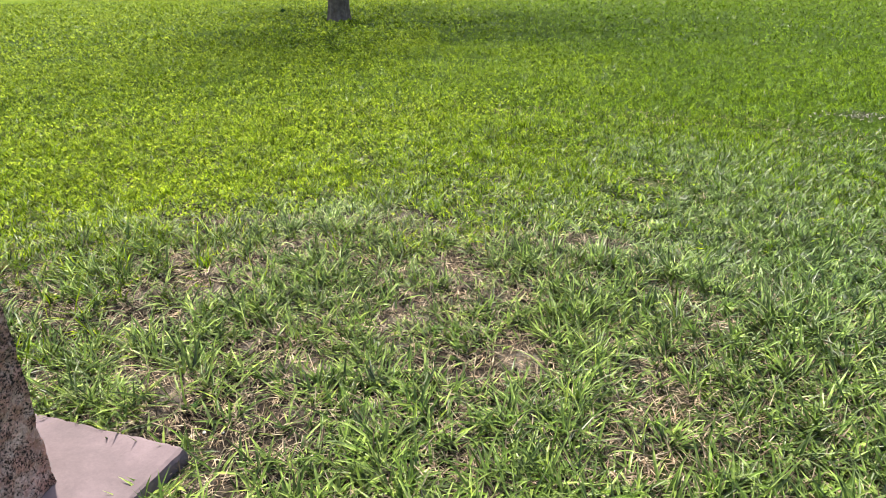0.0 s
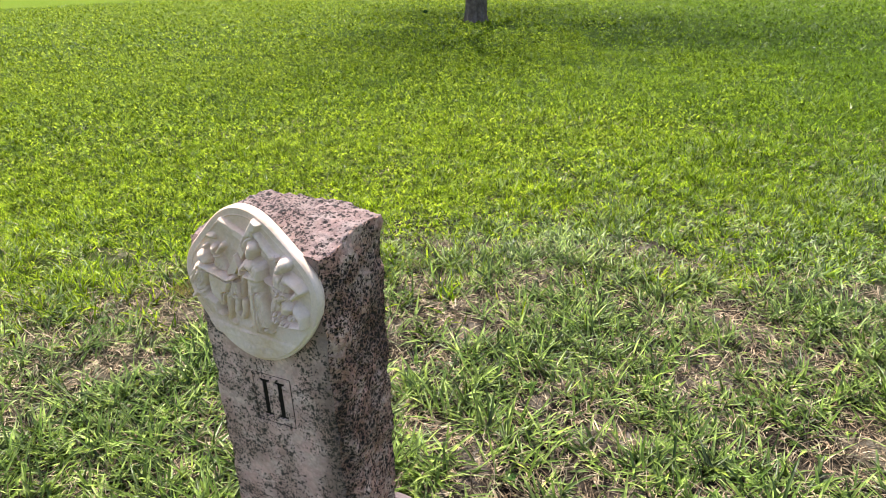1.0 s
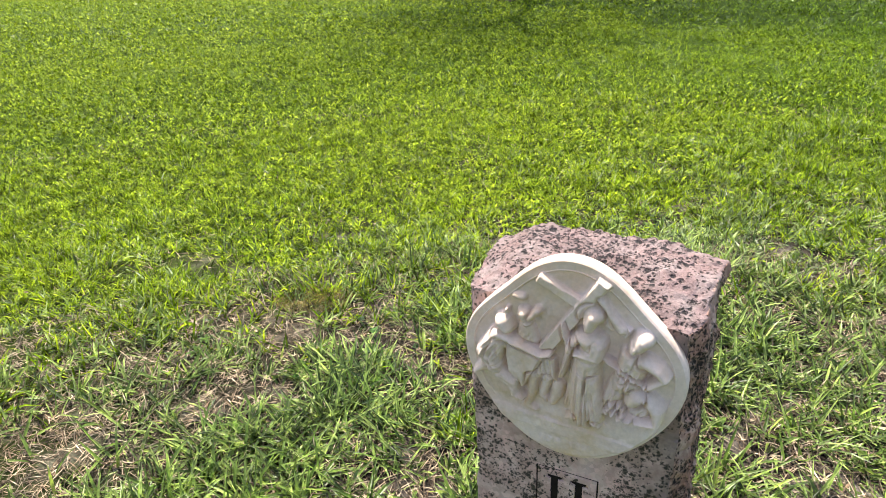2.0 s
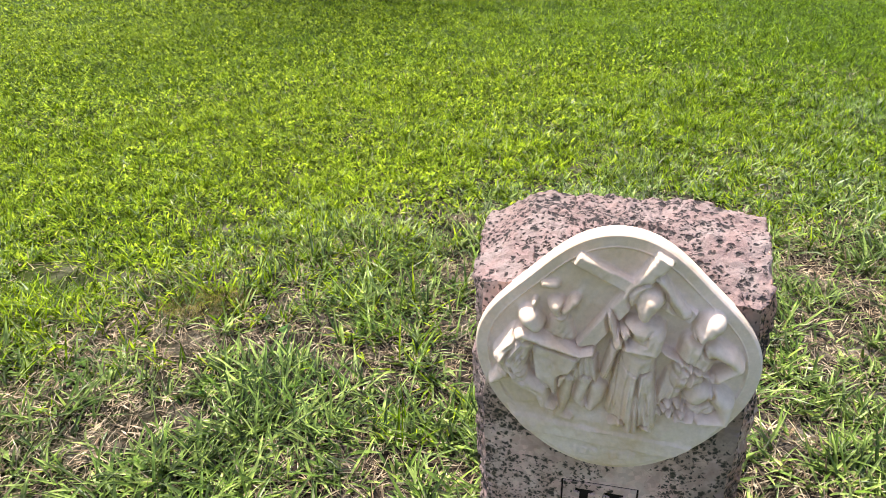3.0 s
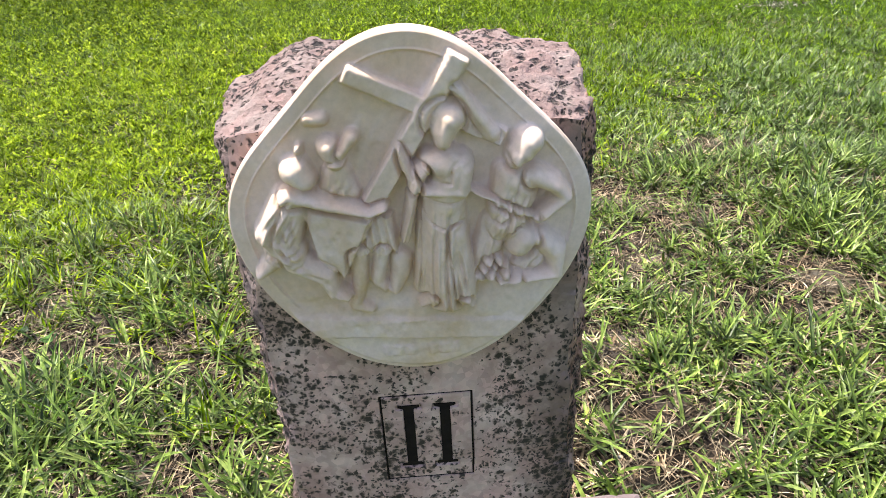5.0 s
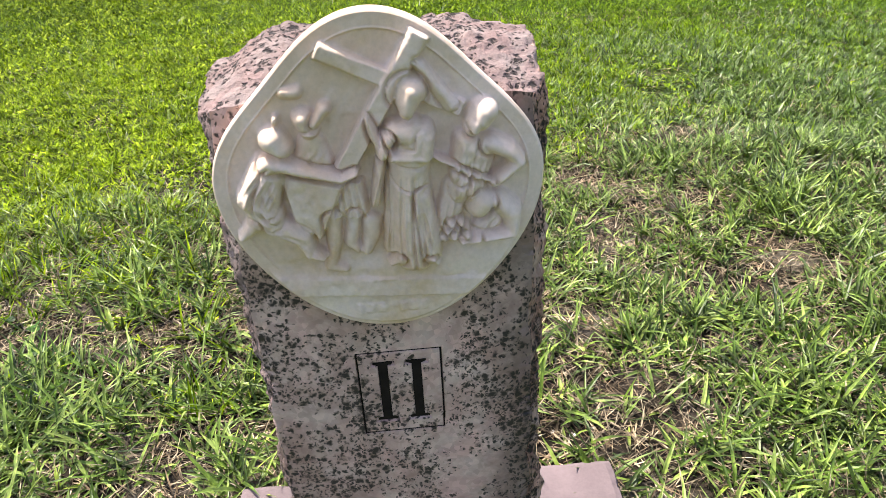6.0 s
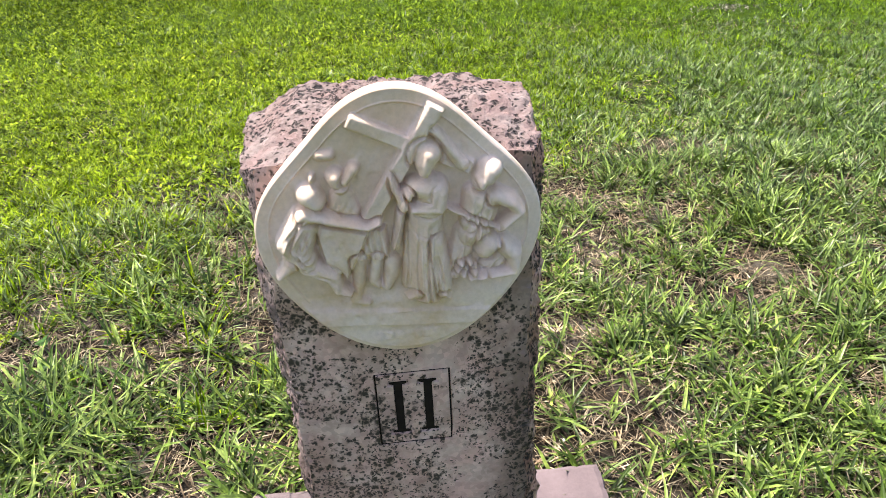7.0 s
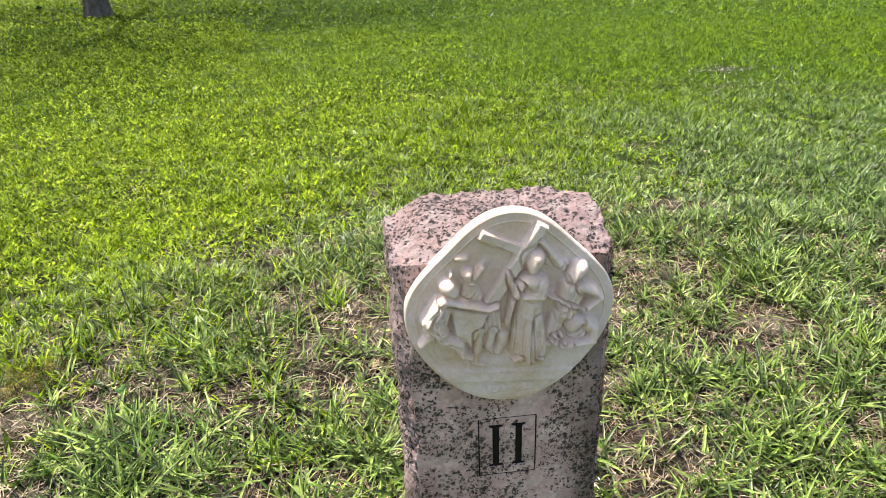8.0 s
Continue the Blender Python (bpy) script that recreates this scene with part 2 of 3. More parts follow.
# worn spots of the lawn: x, y, radius
WORN = [(-1.08, 3.06, 0.22), (-0.97, 3.39, 0.2), (-1.43, 2.63, 0.25), (-1.8, 4.1, 0.22), (-0.69, 4.42, 0.2), (0.25, 4.12, 0.2), (1.3, 4.4, 0.28),
        (0.04, 2.33, 0.2), (0.71, 2.22, 0.16), (0.25, 2.81, 0.16), (0.51, 3.4, 0.24), (-0.86, 1.93, 0.22), (0.55, 1.83, 0.16), (0.07, 1.74, 0.16)]
WORN += [(-2.8, 4.04, 0.3), (-0.87, 2.46, 0.16), (-3.35, 3.5, 0.35), (-2.95, 2.03, 0.28), (-2.26, 2.92, 0.2), (-2.12, 2.8, 0.22), (-1.92, 2.8, 0.2),
         (-3.04, 2.55, 0.2), (-1.78, 2.12, 0.2), (-2.7, 2.97, 0.14), (-2.46, 2.4, 0.1), (0.14, 2.3, 0.2), (3.55, 6.25, 0.42), (1.25, 4.42, 0.2), (-3.15, 3.37, 0.25)]


WORN += [(-0.68, 3.35, 0.13), (-1.25, 2.2, 0.15), (-0.6, 2.27, 0.16), (-1.58, 3.36, 0.14), (-0.1, 3.72, 0.15), (-0.78, 1.68, 0.14), (-1.49, 3.24, 0.16), (-1.5, 2.86, 0.15),
         (-1.75, 3.46, 0.14), (-1.76, 2.47, 0.16), (-0.16, 2.23, 0.12), (0.1, 3.36, 0.14), (-2.61, 2.47, 0.14), (-2.36, 2.89, 0.16), (-2.1, 5.2, 0.16), (-1.07, 2.12, 0.12)]
# deep green stands where the lawn is thick: x, y, radius
LUSH = [(0.95, 1.65, 0.42), (1.35, 2.4, 0.4), (0.35, 1.95, 0.2), (-0.1, 2.02, 0.17), (-0.35, 2.5, 0.18), (0.4, 2.55, 0.2), (-2.15, 2.45, 0.25), (-1.55, 2.3, 0.13), (-2.35, 2.15, 0.2), (-2.0, 3.25, 0.22), (-0.25, 1.75, 0.18), (-0.9, 2.75, 0.15)]


def worn(x, y):
    """How bare the lawn is, 0 to 1."""
    wx = x + 0.34 * (value_noise(x * 6, y * 6, 11) - 0.5) + 0.14 * (value_noise(x * 17, y * 17, 15) - 0.5)
    wy = y + 0.34 * (value_noise(x * 6 + 50, y * 6, 12) - 0.5) + 0.14 * (value_noise(x * 17, y * 17 + 40, 16) - 0.5)
    bare = np.zeros_like(x)
    for cx, cy, r in WORN:
        r = r * (1.3 if cy < 3.2 else 1.0)
        bare = np.maximum(bare, (1.0 if cy < 3.7 or cx > 1 else 0.7) * (1 - smooth(0.15 * r, 1.15 * r, np.hypot((wx - cx) * 0.8, wy - cy))))
    near = 1 - smooth(2.4, 4.2, np.hypot(x + 1, y - 0.8))
    patchy = smooth(0.54, 0.8, value_noise(x * 3.1 + 20, y * 3.1, 13) * 0.6 + value_noise(x * 9, y * 9 + 7, 14) * 0.4)
    lush = np.zeros_like(x)
    for cx, cy, r in LUSH:
        lush = np.maximum(lush, 1 - smooth(0.5 * r, 1.1 * r, np.hypot(wx - cx, wy - cy)))
    return np.maximum(bare * 0.95, patchy * near * 0.85) * (1 - 0.8 * lush)


def walked_stretch(x, y):
    """The wedge of lawn that the walk looks over."""
    return (x > -1.5 - 1.08 * (y - 0.4)) & ((x < -1.5 + 1.42 * (y - 0.65)) | (x < 0.3 + 0.66 * y)) & (y > 1.0)


STONE = pose(-1.3695, 1.4615, 0, 0, 0, -15.52)
SLAB = (-0.385, 0.408, -0.245, 0.425)                     # in the stone's own axes: left, right, front, back


def on_slab(x, y, grow=0.0):
    inv = STONE.inverted()
    u = inv[0][0] * x + inv[0][1] * y + inv[0][3]
    v = inv[1][0] * x + inv[1][1] * y + inv[1][3]
    return (u > SLAB[0] - grow) & (u < SLAB[1] + grow) & (v > SLAB[2] - grow) & (v < SLAB[3] + grow)


def strips(rng, x, y, length, width, lean, bend, turn, segs, lift=0.0, fold=0.0):
    """Arching blades that rise from the ground and droop, as triangles; fold: how deep the crease along the middle is."""
    n = len(x)
    t = np.linspace(0, 1, segs + 1)
    base = np.stack([x, y, ground_z(x, y) - 0.004 + lift], 1)
    along = np.stack([np.cos(turn), np.sin(turn)], 1)
    side = np.stack([-np.sin(turn), np.cos(turn), rng.normal(0, 0.35, n)], 1)
    wide = 3 if fold else 2
    pts, pos = [], base.copy()
    for k in range(segs + 1):
        w = width * (1.0 - t[k] ** 2.2) * (0.75 + 0.5 * t[k])
        if k < segs:
            ang = lean + bend * (t[k] + 0.5 / segs)
            pts.append(pos - side * w[:, None] / 2)
            if fold:
                crease = np.concatenate([along * np.cos(ang)[:, None], -np.sin(ang)[:, None]], 1)
                pts.append(pos + crease * (fold * w)[:, None])
            pts.append(pos + side * w[:, None] / 2)
            step = length / segs
            pos = pos + np.concatenate([along * (np.sin(ang) * step)[:, None], (np.cos(ang) * step)[:, None]], 1)
            floor = ground_z(pos[:, 0], pos[:, 1]) + 0.002 + lift
            pos[:, 2] = np.maximum(pos[:, 2], floor)
        else:
            pts.append(pos)
    m = len(pts)
    verts = np.stack(pts, 1).reshape(-1, 3)
    start = (np.arange(n) * m)[:, None]
    tri = []
    for k in range(segs):
        for c in range(wide - 1):
            a = wide * k + c
            if k < segs - 1:
                tri += [(a, a + 1, a + wide + 1), (a, a + wide + 1, a + wide)]
            else:
                tri.append((a, a + 1, m - 1))
    tris = (start[:, :, None] + np.array(tri)[None]).reshape(-1, 3)
    return verts, tris


def fan_points(rng, n, near, far, half_angle=58, heading=90):
    """Points in a sector round the camera's stand, evenly by area."""
    r = np.sqrt(rng.uniform(near ** 2, far ** 2, n))
    a = np.radians(heading + rng.uniform(-half_angle, half_angle, n))
    return -1.0 + r * np.cos(a), 0.3 + r * np.sin(a)


def joined(name, pieces, mat, label, category):
    verts, tris, off = [], [], 0
    for v, t in pieces:
        verts.append(v)
        tris.append(t + off)
        off += len(v)
    ob = new(name, triangles(name, np.concatenate(verts), np.concatenate(tris), mat))
    return tagged(ob, label, category, kind="stuff")


def lawn():
    rng = np.random.default_rng(5)
    grass, fine, straw, cover, moss = [], [], [], [], []
    # tufts near by, thinner and coarser with distance
    for near, far, tufts, per, segs, length, width in ((0.6, 3.4, 23000, 5, 3, 0.092, 0.0102), (3.4, 6.5, 72000, 5, 2, 0.068, 0.0085), (6.5, 12.0, 120000, 4, 1, 0.066, 0.0145), (12.0, 32.0, 190000, 3, 1, 0.08, 0.028)):
        x, y = fan_points(rng, tufts, near, far, 72 if near < 3 else 60, 92 if near < 6 else 88)
        keep = (rng.random(tufts) > worn(x, y) * 1.05) & ~on_slab(x, y, 0.01) & walked_stretch(x, y)
        x, y = x[keep], y[keep]
        size = 0.35 + 0.6 * value_noise(x * 2.3, y * 2.3 + 30, 21) + 0.65 * value_noise(x * 9, y * 9 + 30, 23)
        gap = value_noise(x * 24 + 3, y * 24 + 8, 24) if near < 6 else value_noise(x * 14 + 3, y * 14 + 8, 24)
        keep = rng.random(len(x)) < smooth(0.12, 0.62, gap) + 0.12
        x, y, size = x[keep], y[keep], size[keep] * (0.7 + 0.6 * gap[keep])
        turn0 = rng.uniform(0, 2 * np.pi, len(x))
        # a finer, yellower grass takes over away from the stone
        other = rng.random(len(x)) < smooth(2.6, 6.0, np.hypot(x + 1, y - 0.3) + 1.6 * (value_noise(x * 1.3, y * 1.3, 22) - 0.5) - np.where(x > 0, 0.5, 0.33) * x) * 0.9
        X, Y, S, F = np.repeat(x, per), np.repeat(y, per), np.repeat(size, per), np.repeat(other, per)
        n = len(X)
        spread = 0.013 if near < 6 else 0.05
        X, Y = X + rng.normal(0, spread, n), Y + rng.normal(0, spread, n)
        turn = np.repeat(turn0, per) + rng.normal(0, 1.2, n)
        ok = ~on_slab(X, Y, -0.015)
        for kind, pile in ((ok & ~F, grass), (ok & F, fine)):
            n = int(kind.sum())
            if n:
                long = length * S[kind] * rng.uniform(0.5, 1.45, n)
                pile.append(strips(rng, X[kind], Y[kind], long, width * rng.uniform(0.55, 1.3, n) * (1.0 if pile is grass else 0.85), rng.uniform(0.4, 1.5, n), rng.uniform(0.0, 1.1, n), turn[kind], segs, 0.0, 0.22 if near < 3 else 0.0))
    # straw and thatch: flat on the soil, and dead blades among the green
    for near, far, count, segs, length, width in ((0.6, 3.6, 150000, 2, 0.055, 0.0036), (3.6, 7.0, 70000, 1, 0.06, 0.0050)):
        x, y = fan_points(rng, count, near, far, 68, 92)
        keep = (rng.random(count) < 0.4 + 0.22 * worn(x, y)) & ~on_slab(x, y, 0.0) & walked_stretch(x, y)
        x, y = x[keep], y[keep]
        n = len(x)
        up = rng.random(n) < 0.5 - 0.25 * worn(x, y)
        lean = np.where(up, rng.uniform(0.4, 1.3, n), rng.uniform(1.25, 1.57, n))
        straw.append(strips(rng, x, y, length * rng.uniform(0.35, 1.6, n), width * rng.uniform(0.4, 1.6, n), lean, rng.uniform(0.0, 0.6, n), rng.uniform(0, 2 * np.pi, n), segs, 0.007))
    # low broad-leaved cover in drifts
    for near, far, count, length, width in ((2.6, 6.5, 40000, 0.028, 0.015), (6.5, 14.0, 60000, 0.042, 0.022), (14.0, 30.0, 45000, 0.07, 0.04)):
        x, y = fan_points(rng, count, near, far, 45, 104)
        drift = smooth(0.35, 0.6, value_noise(x * 0.9, y * 0.9 + 5, 31) * 0.7 + 0.4 * smooth(1.0, -3.0, x) - 0.1) * smooth(3.2, 4.6, y)
        keep = (rng.random(count) < drift) & (worn(x, y) < 0.6) & walked_stretch(x, y)
        x, y = x[keep], y[keep]
        n = len(x)
        cover.append(strips(rng, x, y, length * rng.uniform(0.7, 1.4, n), width * rng.uniform(0.7, 1.3, n), rng.uniform(0.5, 1.2, n), rng.uniform(0.2, 0.8, n), rng.uniform(0, 2 * np.pi, n), 2, 0.025))
    # a cushion of dry moss
    r, a = 0.14 * rng.random(2600) ** 0.7, rng.uniform(0, 2 * np.pi, 2600)
    x, y = -2.5 + 1.3 * r * np.cos(a), 3.13 + r * np.sin(a)
    moss.append(strips(rng, x, y, 0.022 * rng.uniform(0.5, 1.4, 2600), np.full(2600, 0.0022), rng.uniform(0.0, 0.9, 2600), rng.uniform(0, 1, 2600), rng.uniform(0, 2 * np.pi, 2600), 2, 0.02))
    # the rest of the lawn, round and behind
    r, a = np.sqrt(rng.uniform(0, 400, 26000)), rng.uniform(0, 2 * np.pi, 26000)
    x, y = -1 + r * np.cos(a), 0.3 + r * np.sin(a)
    ok = ~on_slab(x, y, 0.02) & ~walked_stretch(x, y)
    x, y = x[ok], y[ok]
    n = len(x)
    grass.append(strips(rng, x, y, 0.08 * rng.uniform(0.6, 1.3, n), 0.014 * rng.uniform(0.6, 1.3, n), rng.uniform(0.1, 0.9, n), rng.uniform(0.2, 1.2, n), rng.uniform(0, 2 * np.pi, n), 1))
    x, y = rng.uniform(-5.0, 3.5, 60000), rng.uniform(-4.0, 2.2, 60000)
    front = smooth(4.6, 2.6, np.hypot(x + 0.8, y - 0.9)) * (rng.random(60000) > worn(x, y))
    ok = ~on_slab(x, y, 0.02) & (rng.random(60000) < front) & ~walked_stretch(x, y)
    x, y = x[ok], y[ok]
    k = len(x) // 3
    straw.append(strips(rng, x[:k], y[:k] + 0.01, 0.05 * rng.uniform(0.4, 1.5, k), 0.004 * rng.uniform(0.4, 1.5, k), rng.uniform(1.0, 1.57, k), rng.uniform(0, 0.5, k), rng.uniform(0, 2 * np.pi, k), 1, 0.006))
    n = len(x)
    grass.append(strips(rng, x, y, 0.07 * rng.uniform(0.6, 1.3, n), 0.012 * rng.uniform(0.6, 1.3, n), rng.uniform(0.2, 1.2, n), rng.uniform(0.2, 1.2, n), rng.uniform(0, 2 * np.pi, n), 2))
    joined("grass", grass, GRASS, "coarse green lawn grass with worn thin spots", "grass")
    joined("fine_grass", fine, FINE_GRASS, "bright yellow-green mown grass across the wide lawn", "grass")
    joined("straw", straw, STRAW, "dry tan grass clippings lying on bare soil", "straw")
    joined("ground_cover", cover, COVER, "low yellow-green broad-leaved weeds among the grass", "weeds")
    joined("dry_moss", moss, MOSS, "cushion of dry yellow-brown moss in the grass", "moss")


lawn()


# ---- memorial stone ----
W_L, W_R, DEPTH, BASE_Z = -0.148, 0.153, 0.185, 0.045
BOX = (-0.048, 0.048, 0.590, 0.710)                       # the framed number: left, right, bottom, top


def serif_i(cu):
    """Outline of one carved roman figure, an I with serifs."""
    z0, z1, s, f, e = 0.609, 0.694, 0.0054, 0.0112, 0.0045
    return [(cu - f, z0), (cu + f, z0), (cu + f, z0 + 0.0022), (cu + s, z0 + e), (cu + s, z1 - e), (cu + f, z1 - 0.0022), (cu + f, z1), (cu - f, z1), (cu - f, z1 - 0.0022), (cu - s, z1 - e), (cu - s, z0 + e), (cu - f, z0 + 0.0022)]


def carved(u, z):
    """Depth of the cut letters and their frame line."""
    cut = np.zeros_like(u)
    for cu in (-0.019, 0.019):
        stem = (np.abs(u - cu) < 0.0058) & (z > 0.608) & (z < 0.695)
        foot = (np.abs(u - cu) < 0.0135) & ((np.abs(z - 0.6105) < 0.0035) | (np.abs(z - 0.6925) < 0.0035))
        cut[stem | foot] = 1
    inside = (u > BOX[0]) & (u < BOX[1]) & (z > BOX[2]) & (z < BOX[3])
    inner = (u > BOX[0] + 0.0022) & (u < BOX[1] - 0.0022) & (z > BOX[2] + 0.0022) & (z < BOX[3] - 0.0022)
    cut[inside & ~inner] = 1
    return cut * 0.0028


def block_point(a, b, c):
    """The stone's body: a across, b from front to back, c up, each 0 to 1."""
    left = W_L - 0.02 * smooth(0, 0.3, b) * (0.6 + 0.4 * c) - 0.004 * b
    right = W_R + 0.017 * smooth(0, 0.22, b) - 0.006 * c * (1 - b) - 0.018 * b * (1 - c)
    u = left + (right - left) * a
    top = 1.004 + 0.031 * smooth(0.0, 0.6, b) - 0.004 * b - 0.030 * smooth(0.2, 0.0, a) * smooth(-0.4, 0.5, b) - 0.014 * smooth(0.7, 1.0, a)
    return u, DEPTH * b, BASE_Z + (top - BASE_Z) * c


def marker_block(parent):
    fine_u = np.arange(BOX[0] - 0.004, BOX[1] + 0.004, 0.0011)
    ua = (fine_u - W_L) / (W_R - W_L)
    A = np.unique(np.round(np.concatenate([np.linspace(0, 1, 61), ua]), 5))
    fine_z = np.arange(BOX[2] - 0.004, BOX[3] + 0.004, 0.0011)
    C = np.unique(np.round(np.concatenate([np.linspace(0, 1, 161), (fine_z - BASE_Z) / (1.0 - BASE_Z)]), 5))
    B = np.linspace(0, 1, 45)
    verts, faces, mats, index = [], [], [], {}

    def vid(a, b, c):
        key = (round(a, 5), round(b, 5), round(c, 5))
        if key not in index:
            index[key] = len(verts)
            verts.append(key)
        return index[key]

    def sheet(P, Q, at, flip, mat):
        ids = [[vid(*at(p, q)) for q in Q] for p in P]
        for i in range(len(P) - 1):
            for j in range(len(Q) - 1):
                f = (ids[i][j], ids[i + 1][j], ids[i + 1][j + 1], ids[i][j + 1])
                faces.append(f[::-1] if flip else f)
                mats.append(mat)
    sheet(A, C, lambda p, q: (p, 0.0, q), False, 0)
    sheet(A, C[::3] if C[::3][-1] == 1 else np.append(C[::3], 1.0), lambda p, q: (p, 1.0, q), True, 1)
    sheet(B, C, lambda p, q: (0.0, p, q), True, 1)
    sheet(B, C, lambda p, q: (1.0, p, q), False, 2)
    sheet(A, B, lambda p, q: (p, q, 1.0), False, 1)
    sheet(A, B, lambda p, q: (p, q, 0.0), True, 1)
    k = np.array(verts)
    u, v, z = block_point(k[:, 0], k[:, 1], k[:, 2])
    front = k[:, 1] <= 0
    out = []
    for i in range(len(k)):
        a, b, c = k[i]
        p = Vector((u[i], v[i], z[i]))
        rough = min(1.0, b / 0.08)
        # broken faces: ledges and chips; the honed face keeps flat, its edges are nicked
        edge = max(0.0, 1 - min(a, 1 - a) / 0.05, 1 - (1 - c) / 0.012)
        big = Vector((noise.fractal(p * 14, 1.0, 2.0, 3), noise.fractal(p * 14 + Vector((7, 3, 1)), 1.0, 2.0, 3), noise.fractal(p * 16 + Vector((2, 9, 5)), 1.0, 2.0, 3)))
        cell = noise.cell(p * 45) - 0.5
        small = noise.fractal(p * 75, 0.9, 2.0, 3)
        if front[i]:
            d = Vector((big.x * 0.006 * edge, abs(big.y) * 0.014 * edge * (abs(small) + 0.3), big.z * 0.006 * edge * (c > 0.5)))
        else:
            d = Vector(((big.x * 0.008 + small * 0.0050 + noise.noise(p * 6 + Vector((3, 1, 4))) * 0.009) * (0.25 + 0.75 * rough) * (abs(a - 0.5) * 2) ** 4, 0, 0))
            if c > 0.9:
                d.z = (big.z * 0.0028 + small * 0.0045 + cell * 0.0012 + noise.noise(p * 22 + Vector((5, 2, 8))) * 0.0015 - 0.002) * smooth(0.985, 1.0, c) * (0.3 + 0.7 * rough)
            if b > 0.9:
                d.y = big.y * 0.006 * (c < 0.999)
        if c < 0.02:
            d.z = 0
        out.append(p + d)
    flat = np.array([tuple(p) for p in out])
    cut = carved(flat[:, 0], flat[:, 2])
    flat[front, 1] += cut[front]
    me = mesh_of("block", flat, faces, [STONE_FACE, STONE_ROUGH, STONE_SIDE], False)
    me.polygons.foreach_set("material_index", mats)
    me.polygons.foreach_set("use_smooth", [m > 0 for m in mats])
    ob = new("block", me)
    ob.parent = parent
    return tagged(ob, "pink-grey speckled granite block with honed front")


def flat_part(name, loops, y, thick, mat, parent, label=""):
    """Flat shapes in the plane of the stone's front, with a little thickness."""
    bm = bmesh.new()
    for loop in loops:
        f = bm.faces.new([bm.verts.new((u, y, z)) for u, z in loop])
        r = bmesh.ops.extrude_face_region(bm, geom=[f])
        bmesh.ops.translate(bm, vec=(0, thick, 0), verts=[g for g in r["geom"] if isinstance(g, bmesh.types.BMVert)])
    bmesh.ops.recalc_face_normals(bm, faces=bm.faces)
    return part(name, bm, mat, parent, label)


MED_Z, FACE_Y = 0.9215, -0.016


def medallion_radius(th):
    s = np.sin(th)
    up = 0.154 - 0.019 * np.sin(2 * th) ** 2
    low = 0.154 - 0.006 * np.sin(2 * th) ** 2 + 0.010 * np.abs(s) ** 3
    return np.where(s >= 0, up, low)


class Relief:
    """Raised plain forms on a plate, kept as a height over it."""

    def __init__(self, u, w):
        self.u, self.w, self.h = u - 0.008, w / 0.957, np.zeros_like(u)

    def join(self, rise):
        """Lay a form over what is there, with a soft seam."""
        both = 0.5 * (self.h + rise + np.sqrt((self.h - rise) ** 2 + 0.0011 ** 2))
        self.h = np.where(rise > 0, np.where(self.h > 0, both, np.maximum(self.h, rise)), self.h)

    def chain(self, joints, high, folds=0.0, groove=0.5):
        """A jointed round form through (u, w, radius), with the chisel's groove round it and cloth folds along it."""
        rise, gap = np.zeros_like(self.u), np.full_like(self.u, 1.0)
        for (u1, w1, r1), (u2, w2, r2) in zip(joints, joints[1:]):
            du, dw = u2 - u1, w2 - w1
            t = np.clip(((self.u - u1) * du + (self.w - w1) * dw) / (du * du + dw * dw + 1e-9), 0, 1)
            d = np.hypot(self.u - u1 - t * du, self.w - w1 - t * dw)
            r = r1 + (r2 - r1) * t
            k = np.clip(1 - (d / r) ** 2, 0, 1)
            across = ((self.u - u1) * dw - (self.w - w1) * du) / (np.hypot(du, dw) + 1e-9)
            wave = np.sin(across * 620 + 2.5 * np.sin(t * 4 + u1 * 90)) + 0.7 * np.sin(across * 1130 + 3.0 * np.sin(t * 3 + w1 * 70) + 1.0)
            rise = np.maximum(rise, 1.45 * high * k ** 0.5 * (1 + folds * wave * k * smooth(-0.1, 0.55, t)))
            gap = np.minimum(gap, d - r)
        self.h = self.h * (1 - (0.25 if folds else groove) * smooth(0.0045, 0.0, gap) * (gap > 0))
        self.join(rise)

    def limb(self, u1, w1, r1, u2, w2, r2, high, folds=0.0):
        self.chain([(u1, w1, r1), (u2, w2, r2)], high, folds)

    def beam(self, u1, w1, u2, w2, half, high):
        du, dw = u2 - u1, w2 - w1
        ln = np.hypot(du, dw)
        t = ((self.u - u1) * du + (self.w - w1) * dw) / ln
        s = np.abs((self.u - u1) * dw - (self.w - w1) * du) / ln
        k = smooth(half + 0.0008, half - 0.0008, s) * smooth(-0.0008, 0.0008, t) * smooth(ln + 0.0008, ln - 0.0008, t)
        self.h = np.maximum(self.h, 1.45 * high * k)

    def sheet(self, corners, high, folds=0.0, lean=0.0):
        """A hanging cloth: a flat convex shape, corners clockwise, whose height leans across and ripples."""
        d = np.full_like(self.u, 1.0)
        for (u1, w1), (u2, w2) in zip(corners, corners[1:] + corners[:1]):
            ln = np.hypot(u2 - u1, w2 - w1)
            d = np.minimum(d, ((self.u - u1) * (w1 - w2) + (self.w - w1) * (u2 - u1)) / -ln)
        cu = sum(p[0] for p in corners) / len(corners)
        self.h = self.h * (1 - 0.4 * smooth(-0.004, 0.0, d) * (d < 0))
        wave = np.sin((self.u - cu) * 900 + self.w * 120)
        self.join(1.45 * high * smooth(-0.0004, 0.0035, d) * (1 + folds * wave + lean * (self.u - cu) / 0.03) * (d > -0.0004))


